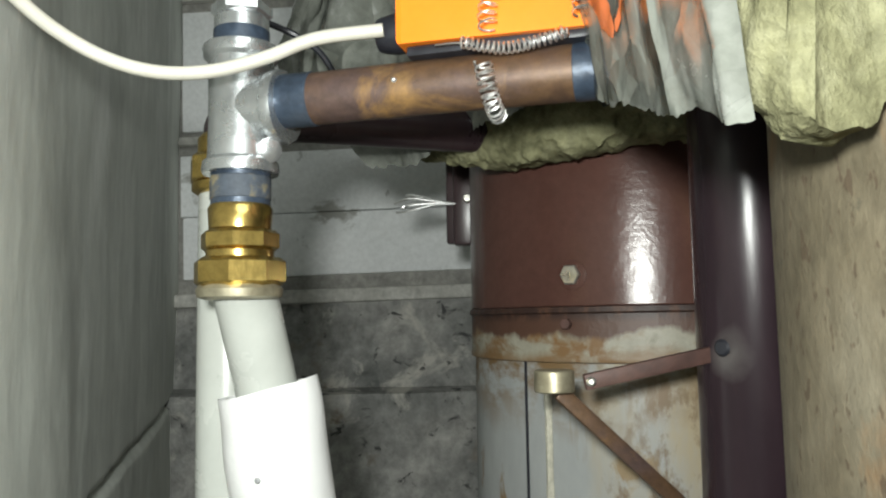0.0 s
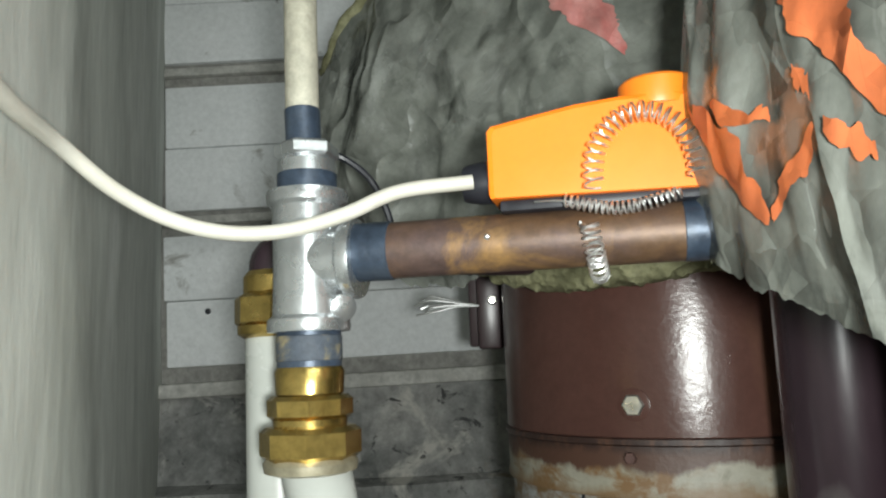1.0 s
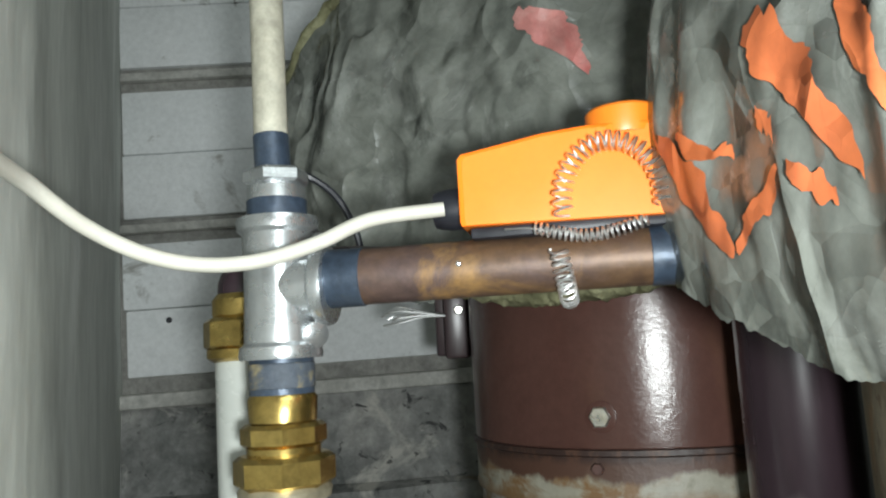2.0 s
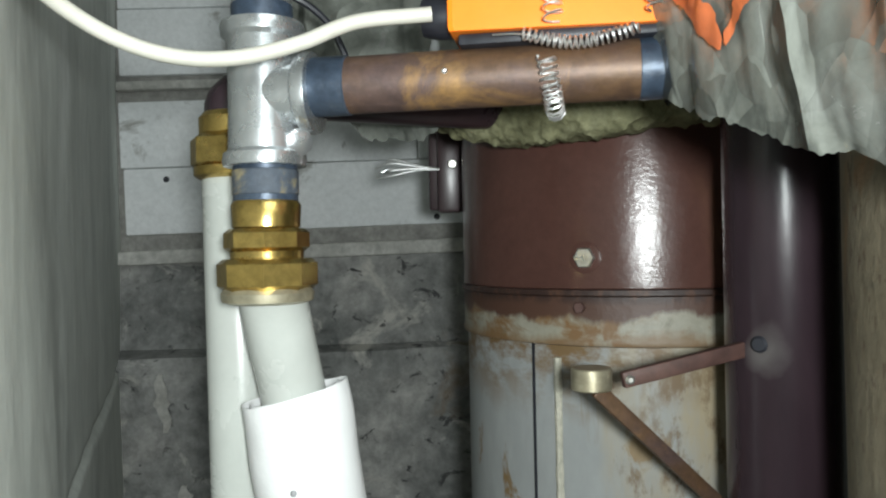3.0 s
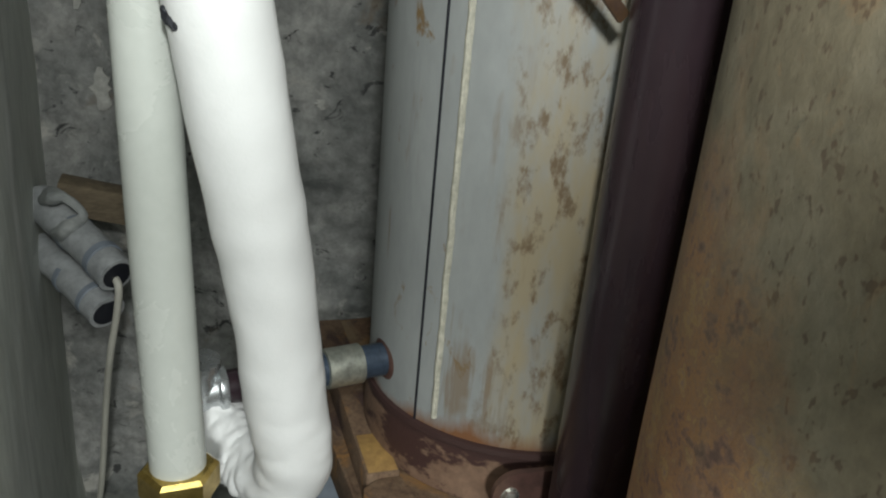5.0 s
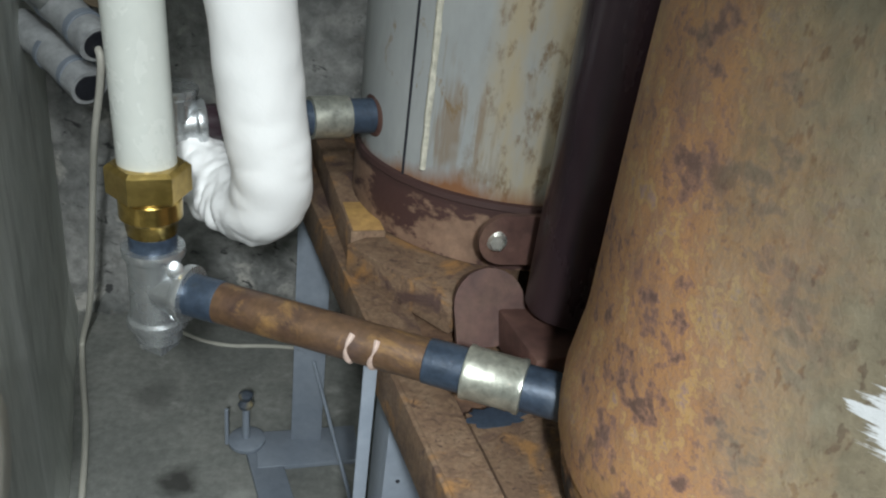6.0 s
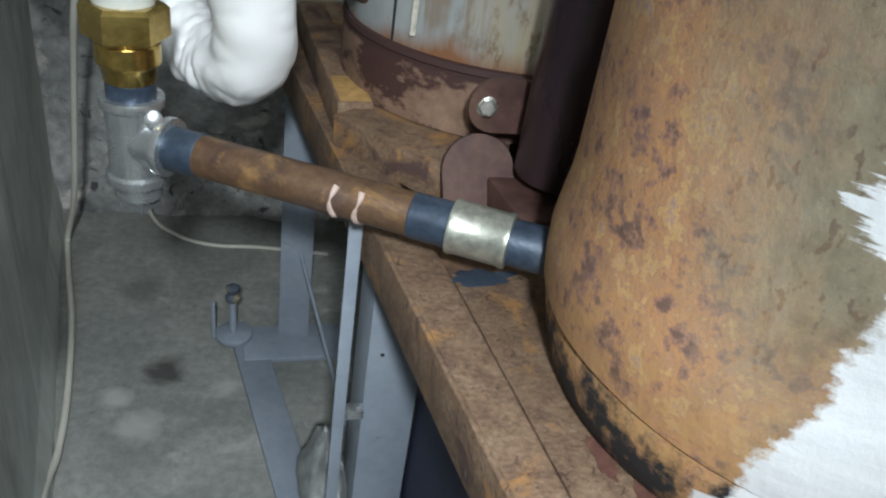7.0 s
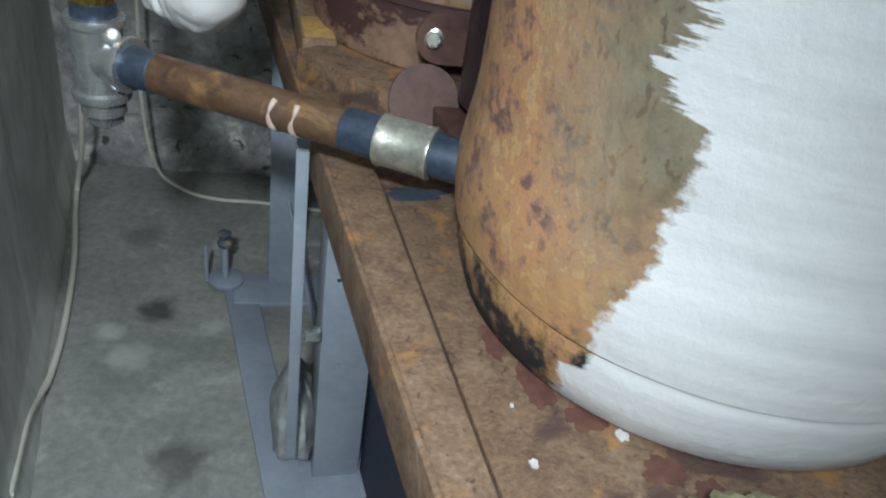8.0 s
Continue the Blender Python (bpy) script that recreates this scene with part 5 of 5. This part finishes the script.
# pale plaster flakes on the rough footing
for x, zz, w, h in ((-0.53, 0.99, 0.030, 0.085), (-0.565, 1.20, 0.022, 0.12), (-0.10, 0.98, 0.02, 0.02)):
    def flake(u, v, x=x, zz=zz, w=w, h=h):
        ww = w * (0.35 + 0.65 * math.sin(math.pi * v) ** 0.6) * (1 + 0.9 * noise.noise(Vector((v * 7, x * 9, zz))))
        yy = rough_face((x + 0.30 + 0.75) / 2.3, (zz + (v - 0.5) * h) / 1.488).y - 0.006
        return Vector((x + (u - 0.5) * ww + 0.012 * noise.noise(Vector((v * 4, x, 5))), yy, zz + (v - 0.5) * h))
    part("plaster_flake", sheet(flake, 6, 12, 0.004), M_PALE, wb, "pale plaster flake")


def bag(u, v):
    a, b = 2 * math.pi * u, math.pi * v
    p = Vector((math.cos(a) * math.sin(b), math.sin(a) * math.sin(b), -math.cos(b)))
    r = 1 + 0.5 * fold(p * 0.12 + Vector((2, 2, 0)), 1.0)
    return ROOM @ Vector((0.252 + 0.036 * p.x * r, 0.677 + 0.075 * p.y * r, 0.083 + 0.085 * p.z * r))


tagged(part("crumpled_bag", sheet(bag, 40, 24, 0), M_RAG), "crumpled dirty grey plastic bag on the floor beside the stand", "bag")


# scrap at the foot of the near tank
def tuft(u, v):
    a, b = 2 * math.pi * u, math.pi * v
    p = Vector((math.cos(a) * math.sin(b), math.sin(a) * math.sin(b), -math.cos(b)))
    r = 1 + 0.35 * noise.fractal(p * 2.2, 0.8, 2.0, 4)
    return Vector((0.455 + 0.050 * p.x * r, 0.140 + 0.026 * p.y * r, 0.621 + 0.011 * p.z * r))


tagged(part("wool_scrap", sheet(tuft, 48, 24, 0), M_WOOL), "scrap of yellow mineral wool lying on the rusty plate", "scrap")
tagged(part("loose_tube", lathe([(0.010, 0), (0.014, 0), (0.014, 0.12), (0.010, 0.12), (0.010, 0.004)], along((0.512, 0.150, 0.6245), (0.64, 0.140, 0.6245)), 24), M_GALV), "short loose galvanised tube lying on the plate", "tube")
part("rust_ring", lathe([(0.024, -0.012), (0.036, -0.006), (0.030, 0.002), (0.023, 0.004)], along(f0 + fd * 0.238, f0), 28), M_RUSTDARK, fs)
